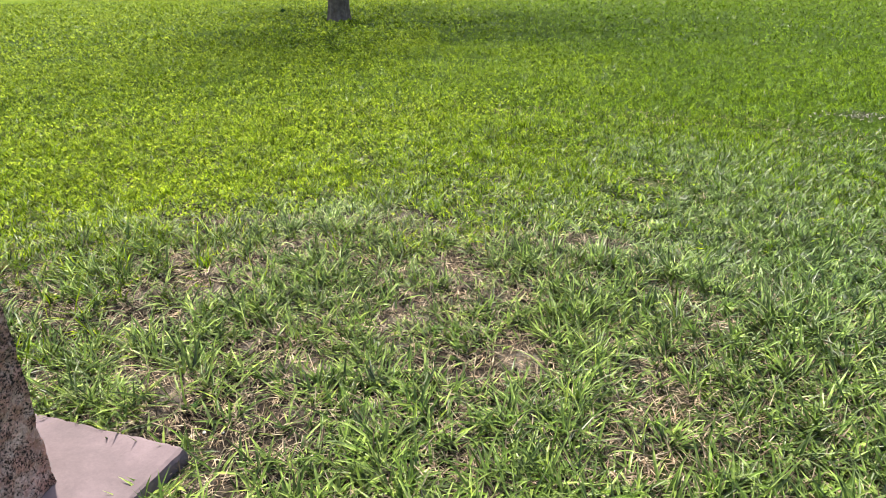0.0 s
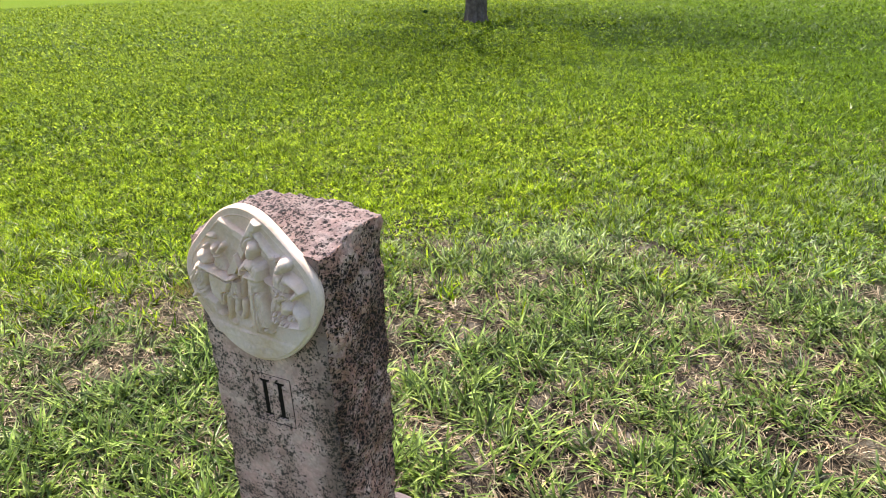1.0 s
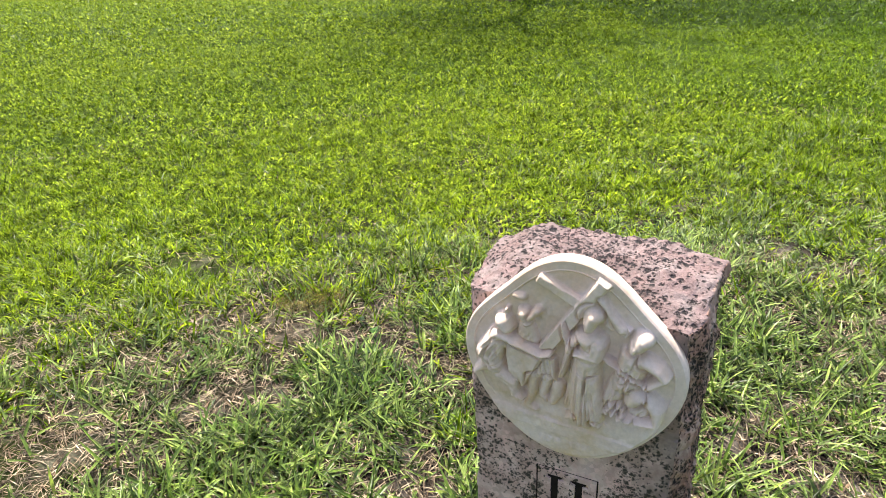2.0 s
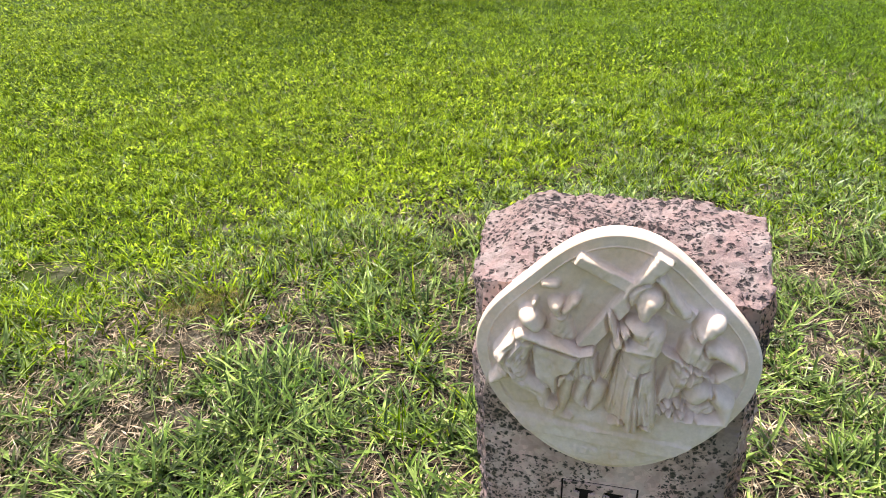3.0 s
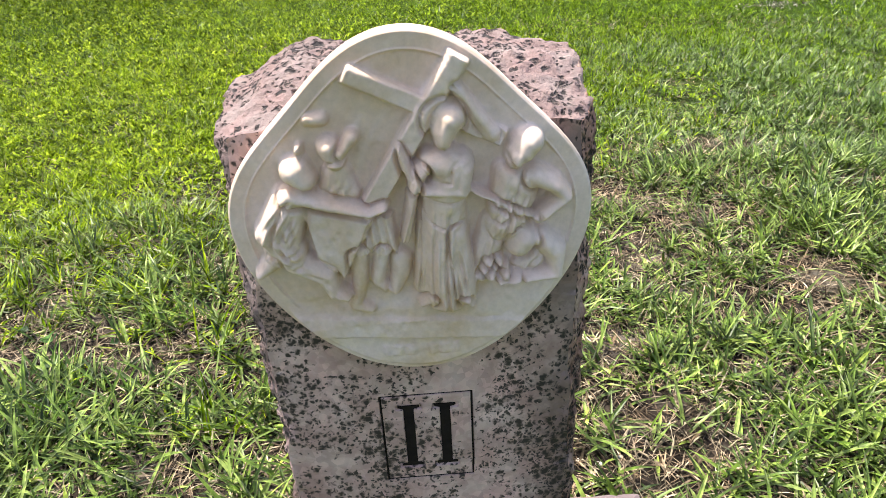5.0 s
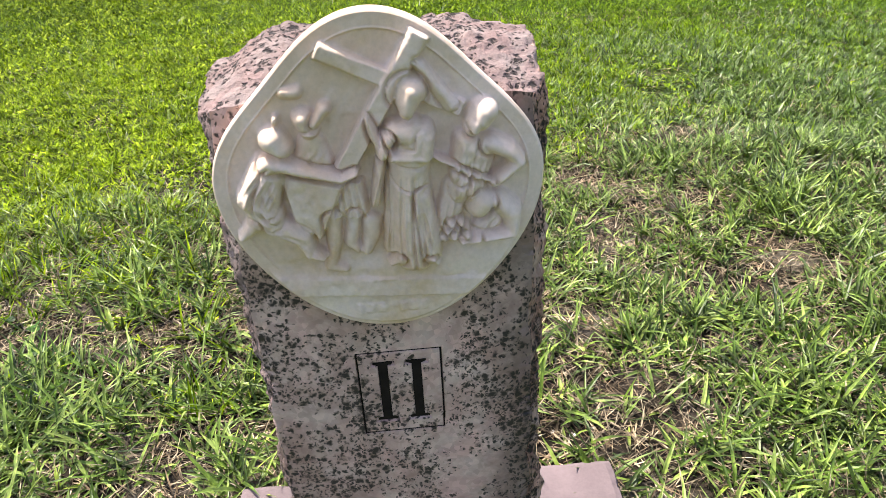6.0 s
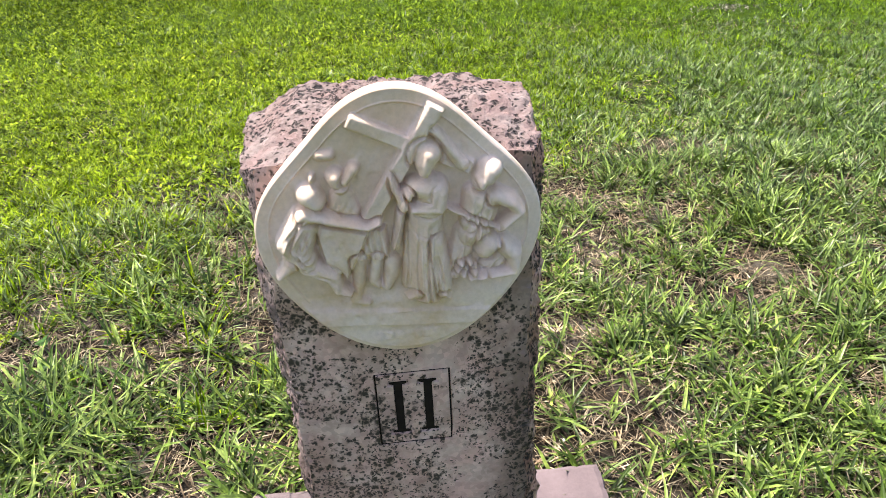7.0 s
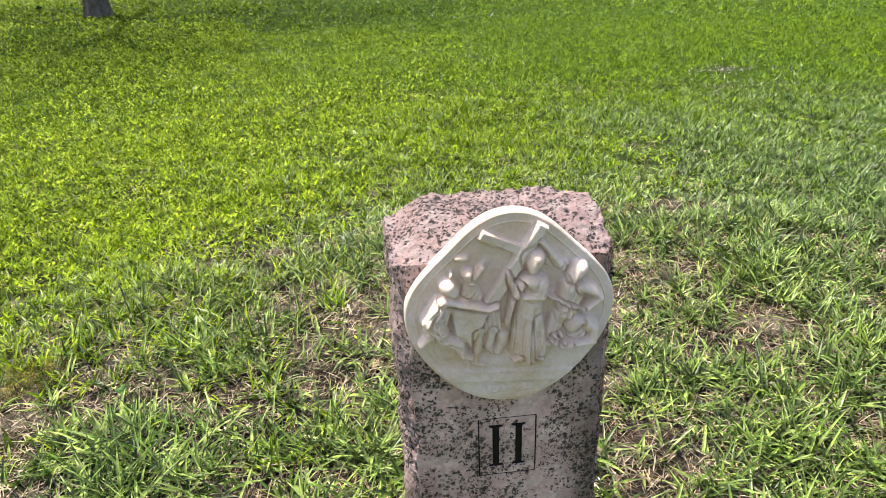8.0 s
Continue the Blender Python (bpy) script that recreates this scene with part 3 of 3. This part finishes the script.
def medallion(parent):
    rings, spokes = 200, 540
    q = np.concatenate([np.linspace(0.012, 0.9, rings - 30), np.linspace(0.905, 1.0, 30)])
    th = np.linspace(0, 2 * np.pi, spokes, endpoint=False)
    Q, T = np.meshgrid(q, th, indexing="ij")
    R = medallion_radius(T) * Q
    u, w = R * np.cos(T), R * np.sin(T)
    e = Relief(u, w)
    # plain beams that cross
    e.beam(-0.052, 0.1305, 0.070, 0.069, 0.0078, 0.0075)
    e.beam(0.036, 0.140, -0.041, 0.017, 0.0088, 0.0105)
    e.limb(0.034, 0.113, 0.0055, 0.060, 0.074, 0.0065, 0.010)
    # forms at the back
    e.limb(-0.0702, 0.0705, 0.0105, -0.066, 0.060, 0.0095, 0.013)
    e.limb(-0.060, 0.066, 0.0045, -0.051, 0.0785, 0.0065, 0.011)
    e.limb(-0.084, 0.0935, 0.0055, -0.074, 0.0940, 0.0065, 0.006)
    e.limb(-0.066, 0.046, 0.013, -0.066, 0.030, 0.018, 0.0085, 0.08)
    e.sheet([(-0.052, 0.010), (-0.023, 0.008), (-0.020, -0.034), (-0.056, -0.034)], 0.0085, 0.14)
    e.sheet([(-0.100, 0.019), (-0.038, 0.011), (-0.068, -0.056), (-0.092, -0.032)], 0.0115, 0.0, 0.18)
    e.chain([(-0.056, -0.030, 0.0085), (-0.058, -0.064, 0.0072), (-0.064, -0.086, 0.0065), (-0.050, -0.091, 0.005)], 0.0085)
    e.chain([(-0.035, -0.030, 0.0075), (-0.042, -0.062, 0.0065), (-0.034, -0.071, 0.005)], 0.0075)
    e.chain([(-0.0195, -0.040, 0.0098), (-0.022, -0.056, 0.0088), (-0.027, -0.072, 0.006)], 0.0078)
    # the stooping form
    e.chain([(-0.124, -0.025, 0.013), (-0.086, -0.048, 0.0115), (-0.081, -0.066, 0.007), (-0.069, -0.072, 0.0045)], 0.0145, 0.05)
    e.limb(-0.130, -0.034, 0.009, -0.141, -0.044, 0.006, 0.012)
    e.chain([(-0.110, 0.028, 0.0125), (-0.127, -0.004, 0.0145), (-0.112, -0.022, 0.0135)], 0.0175, 0.10)
    e.limb(-0.103, 0.018, 0.010, -0.112, -0.008, 0.012, 0.015, 0.12)
    e.limb(-0.095, 0.066, 0.004, -0.094, 0.073, 0.003, 0.010)
    e.limb(-0.099, 0.0525, 0.0135, -0.093, 0.0445, 0.011, 0.017)
    e.chain([(-0.106, 0.033, 0.0085), (-0.073, 0.0215, 0.0068), (-0.042, 0.0125, 0.0050), (-0.030, 0.0175, 0.0045)], 0.0165)
    # the standing form at the other side, then the crouching one
    e.limb(0.064, -0.010, 0.016, 0.044, -0.060, 0.011, 0.010, 0.12)
    e.limb(0.080, 0.030, 0.021, 0.072, -0.008, 0.018, 0.015, 0.12)
    e.limb(0.071, 0.040, 0.011, 0.064, 0.006, 0.009, 0.014, 0.10)
    e.chain([(0.095, 0.036, 0.0105), (0.110, 0.028, 0.009), (0.120, 0.016, 0.0072), (0.097, -0.004, 0.0058)], 0.0165)
    e.limb(0.0795, 0.0565, 0.0095, 0.078, 0.052, 0.008, 0.018)
    e.limb(0.089, 0.0660, 0.0135, 0.085, 0.0600, 0.0125, 0.017)
    e.limb(0.036, 0.030, 0.0028, 0.095, -0.002, 0.0026, 0.013)
    e.limb(0.103, -0.040, 0.016, 0.086, -0.056, 0.012, 0.010, 0.10)
    e.chain([(0.101, -0.024, 0.0105), (0.114, -0.038, 0.0105), (0.115, -0.060, 0.0065), (0.066, -0.0655, 0.005)], 0.0155)
    e.limb(0.0855, -0.0240, 0.0135, 0.082, -0.031, 0.012, 0.017)
    e.limb(0.046, -0.063, 0.005, 0.078, -0.062, 0.006, 0.010)
    for du, dw in ((0, 0), (0.009, 0.003), (-0.008, 0.001), (0.004, 0.009), (-0.003, -0.006), (0.010, -0.005), (-0.005, 0.009)):
        e.limb(0.060 + du, -0.054 + dw, 0.0046, 0.0605 + du, -0.054 + dw, 0.0046, 0.015)
    # the tall middle form
    e.limb(0.0215, 0.0900, 0.0175, 0.0225, 0.0905, 0.0175, 0.010)
    e.limb(0.006, 0.010, 0.010, -0.002, -0.070, 0.009, 0.010, 0.15)
    e.limb(-0.006, 0.024, 0.006, -0.0145, -0.018, 0.0045, 0.012, 0.12)
    e.limb(0.019, 0.030, 0.0185, 0.019, -0.078, 0.0225, 0.0178, 0.10)
    e.limb(0.030, -0.010, 0.009, 0.036, -0.078, 0.010, 0.017, 0.10)
    e.chain([(0.010, 0.054, 0.0115), (0.022, 0.052, 0.0165), (0.033, 0.052, 0.0115), (0.026, 0.040, 0.0165), (0.020, 0.018, 0.0185)], 0.0188, 0.0, 0.15)
    e.limb(0.001, 0.048, 0.008, -0.004, 0.034, 0.0065, 0.020)
    e.chain([(0.036, 0.048, 0.0095), (0.034, 0.030, 0.0085), (0.004, 0.032, 0.0065), (-0.003, 0.038, 0.005)], 0.0196, 0.0, 0.12)
    e.chain([(-0.004, 0.036, 0.0050), (-0.0115, 0.058, 0.0042), (-0.0145, 0.070, 0.0022)], 0.0165)
    e.chain([(0.0265, 0.0905, 0.0130), (0.0220, 0.0810, 0.0115), (0.0205, 0.0730, 0.0080)], 0.0185, 0.0, 0.3)
    e.limb(0.004, -0.081, 0.0065, -0.004, -0.085, 0.0045, 0.013)
    e.limb(0.034, -0.083, 0.006, 0.040, -0.089, 0.0045, 0.012)
    h = e.h
    # the ground of the scene swells below, with a ledge over the foot of the plate
    h = np.maximum(h, 0.006 * smooth(-0.066, -0.098, w + 0.006 * np.sin(u * 60) - 0.05 * u) + 0.003 * smooth(-0.100, -0.103, w + 0.08 * u))
    h = np.where(w + 0.08 * u < -0.1235, np.minimum(h, 0.0035), h)
    for k in range(7):
        c = -0.033 + 0.011 * k
        mark = (np.abs(u - c) < 0.0022 + 0.0012 * (k % 3)) & (np.abs(w + 0.1385) < 0.0055)
        h = np.where(mark & (k != 3), h + 0.002, h)
    # smooth the steps a little and weather the surface
    for _ in range(2):
        s = (np.roll(h, 1, 1) + np.roll(h, -1, 1)) / 2
        s[1:-1] = (s[1:-1] + (h[2:] + h[:-2]) / 2) / 2
        h = 0.5 * h + 0.5 * s
    h = h + 0.0015 * (value_noise(u * 210 + 60, w * 160 + 60, 41) - 0.5) + 0.002 * (value_noise(u * 55 + 60, w * 55 + 60, 42) - 0.5) + 0.003 * (value_noise(u * 75 + 20, w * 110 + 20, 43) - 0.4) * smooth(-0.055, -0.08, w) * (w > -0.104)
    # a flat border with a thin bead along its inner side; the edge is only just eased
    bead = 0.0016 * np.exp(-((Q - 0.905) / 0.007) ** 2)
    border = smooth(0.90, 0.912, Q)
    h = np.maximum(h * (1 - smooth(0.95, 0.985, Q)), 0.0012 * border + bead) - 0.0025 * smooth(0.982, 1.0, Q) ** 2
    y = FACE_Y - h
    verts = np.stack([u.ravel(), y.ravel(), (w + MED_Z).ravel()], 1)
    edge = medallion_radius(th)
    for grow, yy in ((1.006, -0.010), (1.0, 0.004)):
        verts = np.concatenate([verts, np.stack([edge * grow * np.cos(th), np.full(spokes, yy), edge * grow * np.sin(th) + MED_Z], 1)])
    n = len(q) + 2
    faces = []
    for i in range(n - 1):
        for j in range(spokes):
            k = (j + 1) % spokes
            faces.append((i * spokes + j, i * spokes + k, (i + 1) * spokes + k, (i + 1) * spokes + j))
    faces.append(tuple(range(spokes - 1, -1, -1)))
    faces.append(tuple((n - 1) * spokes + j for j in range(spokes)))
    me = mesh_of("medallion", verts, faces, [MARBLE])
    bm = bmesh.new()
    bm.from_mesh(me)
    bmesh.ops.recalc_face_normals(bm, faces=bm.faces)
    bm.to_mesh(me)
    bm.free()
    ob = new("medallion", me)
    ob.parent = parent
    return tagged(ob, "weathered white marble relief plaque, rounded diamond shape")


def memorial_stone():
    top = new("memorial_stone")
    top.matrix_world = STONE
    tagged(top, "rough pink granite marker with white carved plaque and number", "memorial stone")
    marker_block(top)
    medallion(top)
    chips = [[(0.0085, 0.632), (0.0138, 0.640), (0.0138, 0.624), (0.0095, 0.6215)], [(0.0242, 0.630), (0.0285, 0.636), (0.0278, 0.622), (0.0242, 0.619)]]
    for cu in (-0.019, 0.019):
        flat_part("numeral", [serif_i(cu)] + (chips if cu > 0 else []), 0.0012, 0.001, PAINT, top, "carved and blackened roman figure one")
    l, r, b, t = BOX
    k = 0.0021
    flat_part("number_frame", [[(l, b), (r, b), (r, b + k), (l, b + k)], [(l, t - k), (r, t - k), (r, t), (l, t)], [(l, b + k), (l + k, b + k), (l + k, t - k), (l, t - k)], [(r - k, b + k), (r, b + k), (r, t - k), (r - k, t - k)]],
              0.0012, 0.001, PAINT, top, "thin black carved line round the number")
    return top


memorial_stone()


def base_slab():
    l, r, f, b = SLAB
    n = 26
    us, vs = np.linspace(l, r, n * 2), np.linspace(f, b, n * 2)
    bm = bmesh.new()
    z0, z1 = -0.05, BASE_Z
    grid = {}
    for i, u in enumerate(us):
        for j, v in enumerate(vs):
            grid[i, j] = bm.verts.new((u, v, z1))
    m = n * 2 - 1
    for i in range(m):
        for j in range(m):
            bm.faces.new((grid[i, j], grid[i + 1, j], grid[i + 1, j + 1], grid[i, j + 1]))
    rim = [e for e in bm.edges if e.is_boundary]
    r1 = bmesh.ops.extrude_edge_only(bm, edges=rim)
    low = [g for g in r1["geom"] if isinstance(g, bmesh.types.BMVert)]
    for v in low:
        v.co.z = z0
    bmesh.ops.subdivide_edges(bm, edges=[e for e in bm.edges if abs(e.verts[0].co.z - e.verts[1].co.z) > 0.05], cuts=4)
    cu, cv = (l + r) / 2, (f + b) / 2
    for v in bm.verts:
        p = v.co.copy()
        edge = min(p.x - l, r - p.x, p.y - f, b - p.y)
        k = noise.fractal(p * 9, 1.0, 2.0, 3)
        kk = noise.fractal(p * 40, 1.0, 2.0, 3)
        if edge < 0.004:
            inw = Vector((cu - p.x, cv - p.y, 0)).normalized()
            v.co += inw * (0.006 * k + 0.004 * kk)
            if p.z > z1 - 0.004:
                v.co += inw * 0.004
                v.co.z -= 0.004 + 0.003 * abs(kk)
        elif p.z > z1 - 0.004:
            v.co.z += 0.0012 * k
    bmesh.ops.recalc_face_normals(bm, faces=bm.faces)
    me = bpy.data.meshes.new("base_slab")
    bm.to_mesh(me)
    bm.free()
    me.materials.append(CONCRETE)
    ob = new("base_slab", me)
    ob.matrix_world = STONE @ pose(0, 0, 0, 0, 0, -1.5)
    tagged(ob, "flat pinkish concrete slab set in the lawn under the stone", "slab")


base_slab()


# ---- tree ----
def tube(path, radii, sides, rough, seed):
    """A tapered round limb along a path, with ridged bark."""
    bm = bmesh.new()
    rows = []
    for i, (p, r) in enumerate(zip(path, radii)):
        d = (path[min(i + 1, len(path) - 1)] - path[max(i - 1, 0)]).normalized()
        x = d.orthogonal().normalized() if abs(d.z) < 0.9 else (Vector((1, 0, 0)) - d * d.x).normalized()
        y = d.cross(x)
        row = []
        for k in range(sides):
            a = 2 * math.pi * k / sides
            o = x * math.cos(a) + y * math.sin(a)
            g = noise.fractal(Vector((math.cos(a) * 5 + seed, math.sin(a) * 5, p.z * 1.2)), 1.0, 2.0, 3)
            row.append(bm.verts.new(p + o * r * (1 + rough * g)))
        rows.append(row)
    for i in range(len(rows) - 1):
        for k in range(sides):
            bm.faces.new((rows[i][k], rows[i][(k + 1) % sides], rows[i + 1][(k + 1) % sides], rows[i + 1][k]))
    bm.faces.new(rows[-1])
    return bm


def tree():
    rng = random.Random(8)
    top = new("tree")
    x0, y0 = -2.97, 17.0
    top.location = (x0, y0, float(ground_z(x0, y0)) - 0.03)
    tagged(top, "broad shade tree with ridged grey-brown bark on the lawn", "tree")
    heights = [0, 0.08, 0.2, 0.4] + [0.4 + 0.12 * i for i in range(1, 21)]
    path = [Vector((0.03 * math.sin(h * 1.3), 0.02 * h, h)) for h in heights]
    radii = [0.245 + 0.07 * math.exp(-h / 0.12) - 0.02 * h for h in heights]
    part("trunk", tube(path, radii, 60, 0.13, 1.0), BARK, top, "ridged grey-brown trunk")
    tips = []
    for i in range(9):
        a = i * 2.4 + rng.uniform(-0.3, 0.3)
        p = Vector((0, 0, 2.3 + 0.06 * i))
        reach = rng.uniform(4.2, 6.6)
        path, radii, d = [], [], Vector((math.cos(a), math.sin(a), 0.75)).normalized()
        for k in range(12):
            path.append(p.copy())
            radii.append(0.08 * (1 - k / 13) + 0.01)
            d = (d + Vector((rng.uniform(-0.15, 0.15), rng.uniform(-0.15, 0.15), rng.uniform(-0.16, 0.1)))).normalized()
            p = p + d * reach / 11
            if k > 3:
                tips.append(p.copy())
        part("limb", tube(path, radii, 10, 0.1, i * 3.0), BARK, top)
    g = np.random.default_rng(9)
    centres = np.array([tuple(t + Vector((rng.gauss(0, 0.9), rng.gauss(0, 0.9), rng.gauss(0.3, 0.5)))) for t in tips for _ in range(6)])
    n = 46
    c = np.repeat(centres, n, 0) + g.normal(0, 0.65, (len(centres) * n, 3))
    ax = g.normal(0, 1, c.shape)
    ax /= np.linalg.norm(ax, axis=1)[:, None]
    bx = np.cross(ax, g.normal(0, 1, c.shape))
    bx /= np.linalg.norm(bx, axis=1)[:, None]
    s = g.uniform(0.035, 0.065, (len(c), 1))
    verts = np.stack([c - ax * s * 1.6, c + bx * s * 0.7, c + ax * s * 1.6, c - bx * s * 0.7], 1).reshape(-1, 3)
    i = np.arange(len(c))[:, None] * 4
    tris = np.concatenate([i + np.array([[0, 1, 2]]), i + np.array([[0, 2, 3]])])
    crown = new("crown", triangles("crown", verts, tris, TREE_LEAF))
    crown.parent = top
    tagged(crown, "dense dark green leaves")


tree()


# ---- small things on the lawn ----
def round_weed(x, y, size, turn):
    """A small weed: one round leaf with a notch, dished, on a short stalk."""
    z = float(ground_z(x, y))
    top = new("weed")
    top.location = (x, y, z)
    top.rotation_euler = (0, 0, turn)
    tagged(top, "small dark green round-leaved weed on bare soil", "weed", "round-leaved weeds")
    bm = bmesh.new()
    mid = bm.verts.new((0, 0, 0.034))
    rim = []
    for k in range(15):
        a = radians(18 + 324 * k / 14)
        q = size * (1 + 0.07 * math.cos(6 * a))
        rim.append(bm.verts.new((q * math.cos(a), q * math.sin(a) * 0.9, 0.040 + 0.006 * math.cos(2 * a) + 0.25 * q * math.cos(a))))
    for k in range(14):
        bm.faces.new((mid, rim[k], rim[k + 1]))
    bmesh.ops.solidify(bm, geom=bm.faces[:], thickness=0.0008)
    part("leaf", bm, ROUND_LEAF, top)
    part("stalk", tube([Vector((0, 0, -0.004)), Vector((0.002, 0, 0.016)), Vector((0, 0, 0.034))], [0.0012, 0.001, 0.001], 6, 0.0, 1.0), ROUND_LEAF, top)


for wx, wy, ws, wt in ((-2.135, 2.875, 0.025, 0.4), (-2.11, 2.74, 0.022, 2.0), (-2.22, 2.95, 0.019, 4.0), (-1.95, 2.78, 0.014, 1.2), (-2.33, 2.52, 0.014, 5.0), (-0.92, 1.99, 0.013, 0.8)):
    round_weed(wx, wy, ws, wt)


def broad_weed(x, y, size, seed):
    """A rosette of pointed leaves, folded along the midrib and drooping."""
    rng = random.Random(seed)
    top = new("broad_leaf_weed")
    top.location = (x, y, float(ground_z(x, y)))
    tagged(top, "low rosette weed with pointed light green leaves in the lawn", "weed", "broad-leaved weeds")
    count = rng.randint(6, 8)
    for k in range(count):
        a = 2 * math.pi * k / count + rng.uniform(-0.3, 0.3)
        ln, wd, rise = size * rng.uniform(0.75, 1.2), size * rng.uniform(0.14, 0.2), rng.uniform(0.35, 0.8)
        bm = bmesh.new()
        rows = []
        for i in range(7):
            t = i / 6
            reach, high = ln * t, 0.012 + ln * (rise * t - 0.75 * rise * t * t)
            half = wd * math.sin(math.pi * min(1.0, 0.08 + 0.92 * t)) ** 0.8 * (1 - 0.25 * t)
            rows.append([bm.verts.new((reach * math.cos(a) - q * half * math.sin(a), reach * math.sin(a) + q * half * math.cos(a), high + abs(q) * half * 0.4)) for q in (-1, 0, 1)])
        for r1, r2 in zip(rows, rows[1:]):
            for c in (0, 1):
                bm.faces.new((r1[c], r1[c + 1], r2[c + 1], r2[c]))
        bmesh.ops.solidify(bm, geom=bm.faces[:], thickness=0.0006)
        part("leaf", bm, BROAD_LEAF, top)


for k, (wx, wy, ws) in enumerate(((-2.55, 1.91, 0.062), (-2.42, 2.06, 0.05), (-2.8, 2.66, 0.055), (-2.82, 2.76, 0.045), (-2.42, 2.22, 0.05), (-2.59, 2.13, 0.045), (-1.96, 2.47, 0.05), (1.21, 2.65, 0.045), (-0.12, 2.53, 0.045), (-0.89, 2.49, 0.045), (-2.06, 2.57, 0.05))):
    broad_weed(wx, wy, ws, 60 + k)


def pebble(x, y, size, turn):
    bm = bmesh.new()
    bmesh.ops.create_icosphere(bm, subdivisions=2, radius=size)
    for v in bm.verts:
        v.co *= 1 + 0.25 * noise.noise(v.co * 60 + Vector((x, y, 0)))
        v.co.z *= 0.55
    me = bpy.data.meshes.new("pebble")
    bm.to_mesh(me)
    bm.free()
    me.materials.append(PALE)
    ob = new("pebble", me)
    ob.location, ob.rotation_euler = (x, y, float(ground_z(x, y)) + size * 0.35), (0, 0, turn)
    tagged(ob, "small pale pebble on bare soil beside the slab", "pebble", "pebbles by the slab")


for px, py, ps, pt in ((-0.86, 1.895, 0.008, 0.3), (-0.80, 1.90, 0.006, 1.0), (-0.90, 1.92, 0.005, 2.0)):
    pebble(px, py, ps, pt)


def leaf_litter():
    """Pale curled scraps of dead leaf in two loose drifts."""
    rng = np.random.default_rng(77)
    pieces = []
    for cx, cy, across, deep, turn, count in ((3.55, 6.22, 0.36, 0.16, -0.45, 150), (-5.5, 6.4, 0.5, 0.2, 0.1, 80)):
        a, b = rng.normal(0, across / 2, count), rng.normal(0, deep / 2, count)
        x, y = cx + a * np.cos(turn) - b * np.sin(turn), cy + a * np.sin(turn) + b * np.cos(turn)
        pieces.append(strips(rng, x, y, rng.uniform(0.02, 0.05, count), rng.uniform(0.008, 0.018, count), rng.uniform(0.7, 1.5, count), rng.uniform(-0.6, 0.6, count), rng.uniform(0, 2 * np.pi, count), 3, 0.022, 0.2))
    joined("leaf_litter", pieces, LITTER, "pale grey dead leaf scraps caught in the grass", "leaf litter")


leaf_litter()


def dry_stem(x, y, length, turn, rise):
    """A long dead grass stem that lies across the blades."""
    z = float(ground_z(x, y))
    path = [Vector((length * t * math.cos(turn), length * t * math.sin(turn), 0.03 + rise * t + 0.012 * math.sin(3 * t))) for t in (0, 0.25, 0.5, 0.75, 1)]
    bm = tube(path, [0.0016, 0.0015, 0.0014, 0.0012, 0.0008], 6, 0.0, 2.0)
    me = bpy.data.meshes.new("dry_stem")
    bm.to_mesh(me)
    bm.free()
    me.materials.append(STRAW)
    ob = new("dry_stem", me)
    ob.location = (x, y, z)
    tagged(ob, "long pale dead grass stem lying across the lawn", "grass stem", "dead grass stems")


for q in ((-0.62, 2.95, 0.2, -0.9, 0.03), (-2.98, 1.95, 0.16, -0.6, 0.0), (-2.9, 2.06, 0.14, 0.9, 0.01)):
    dry_stem(*q)
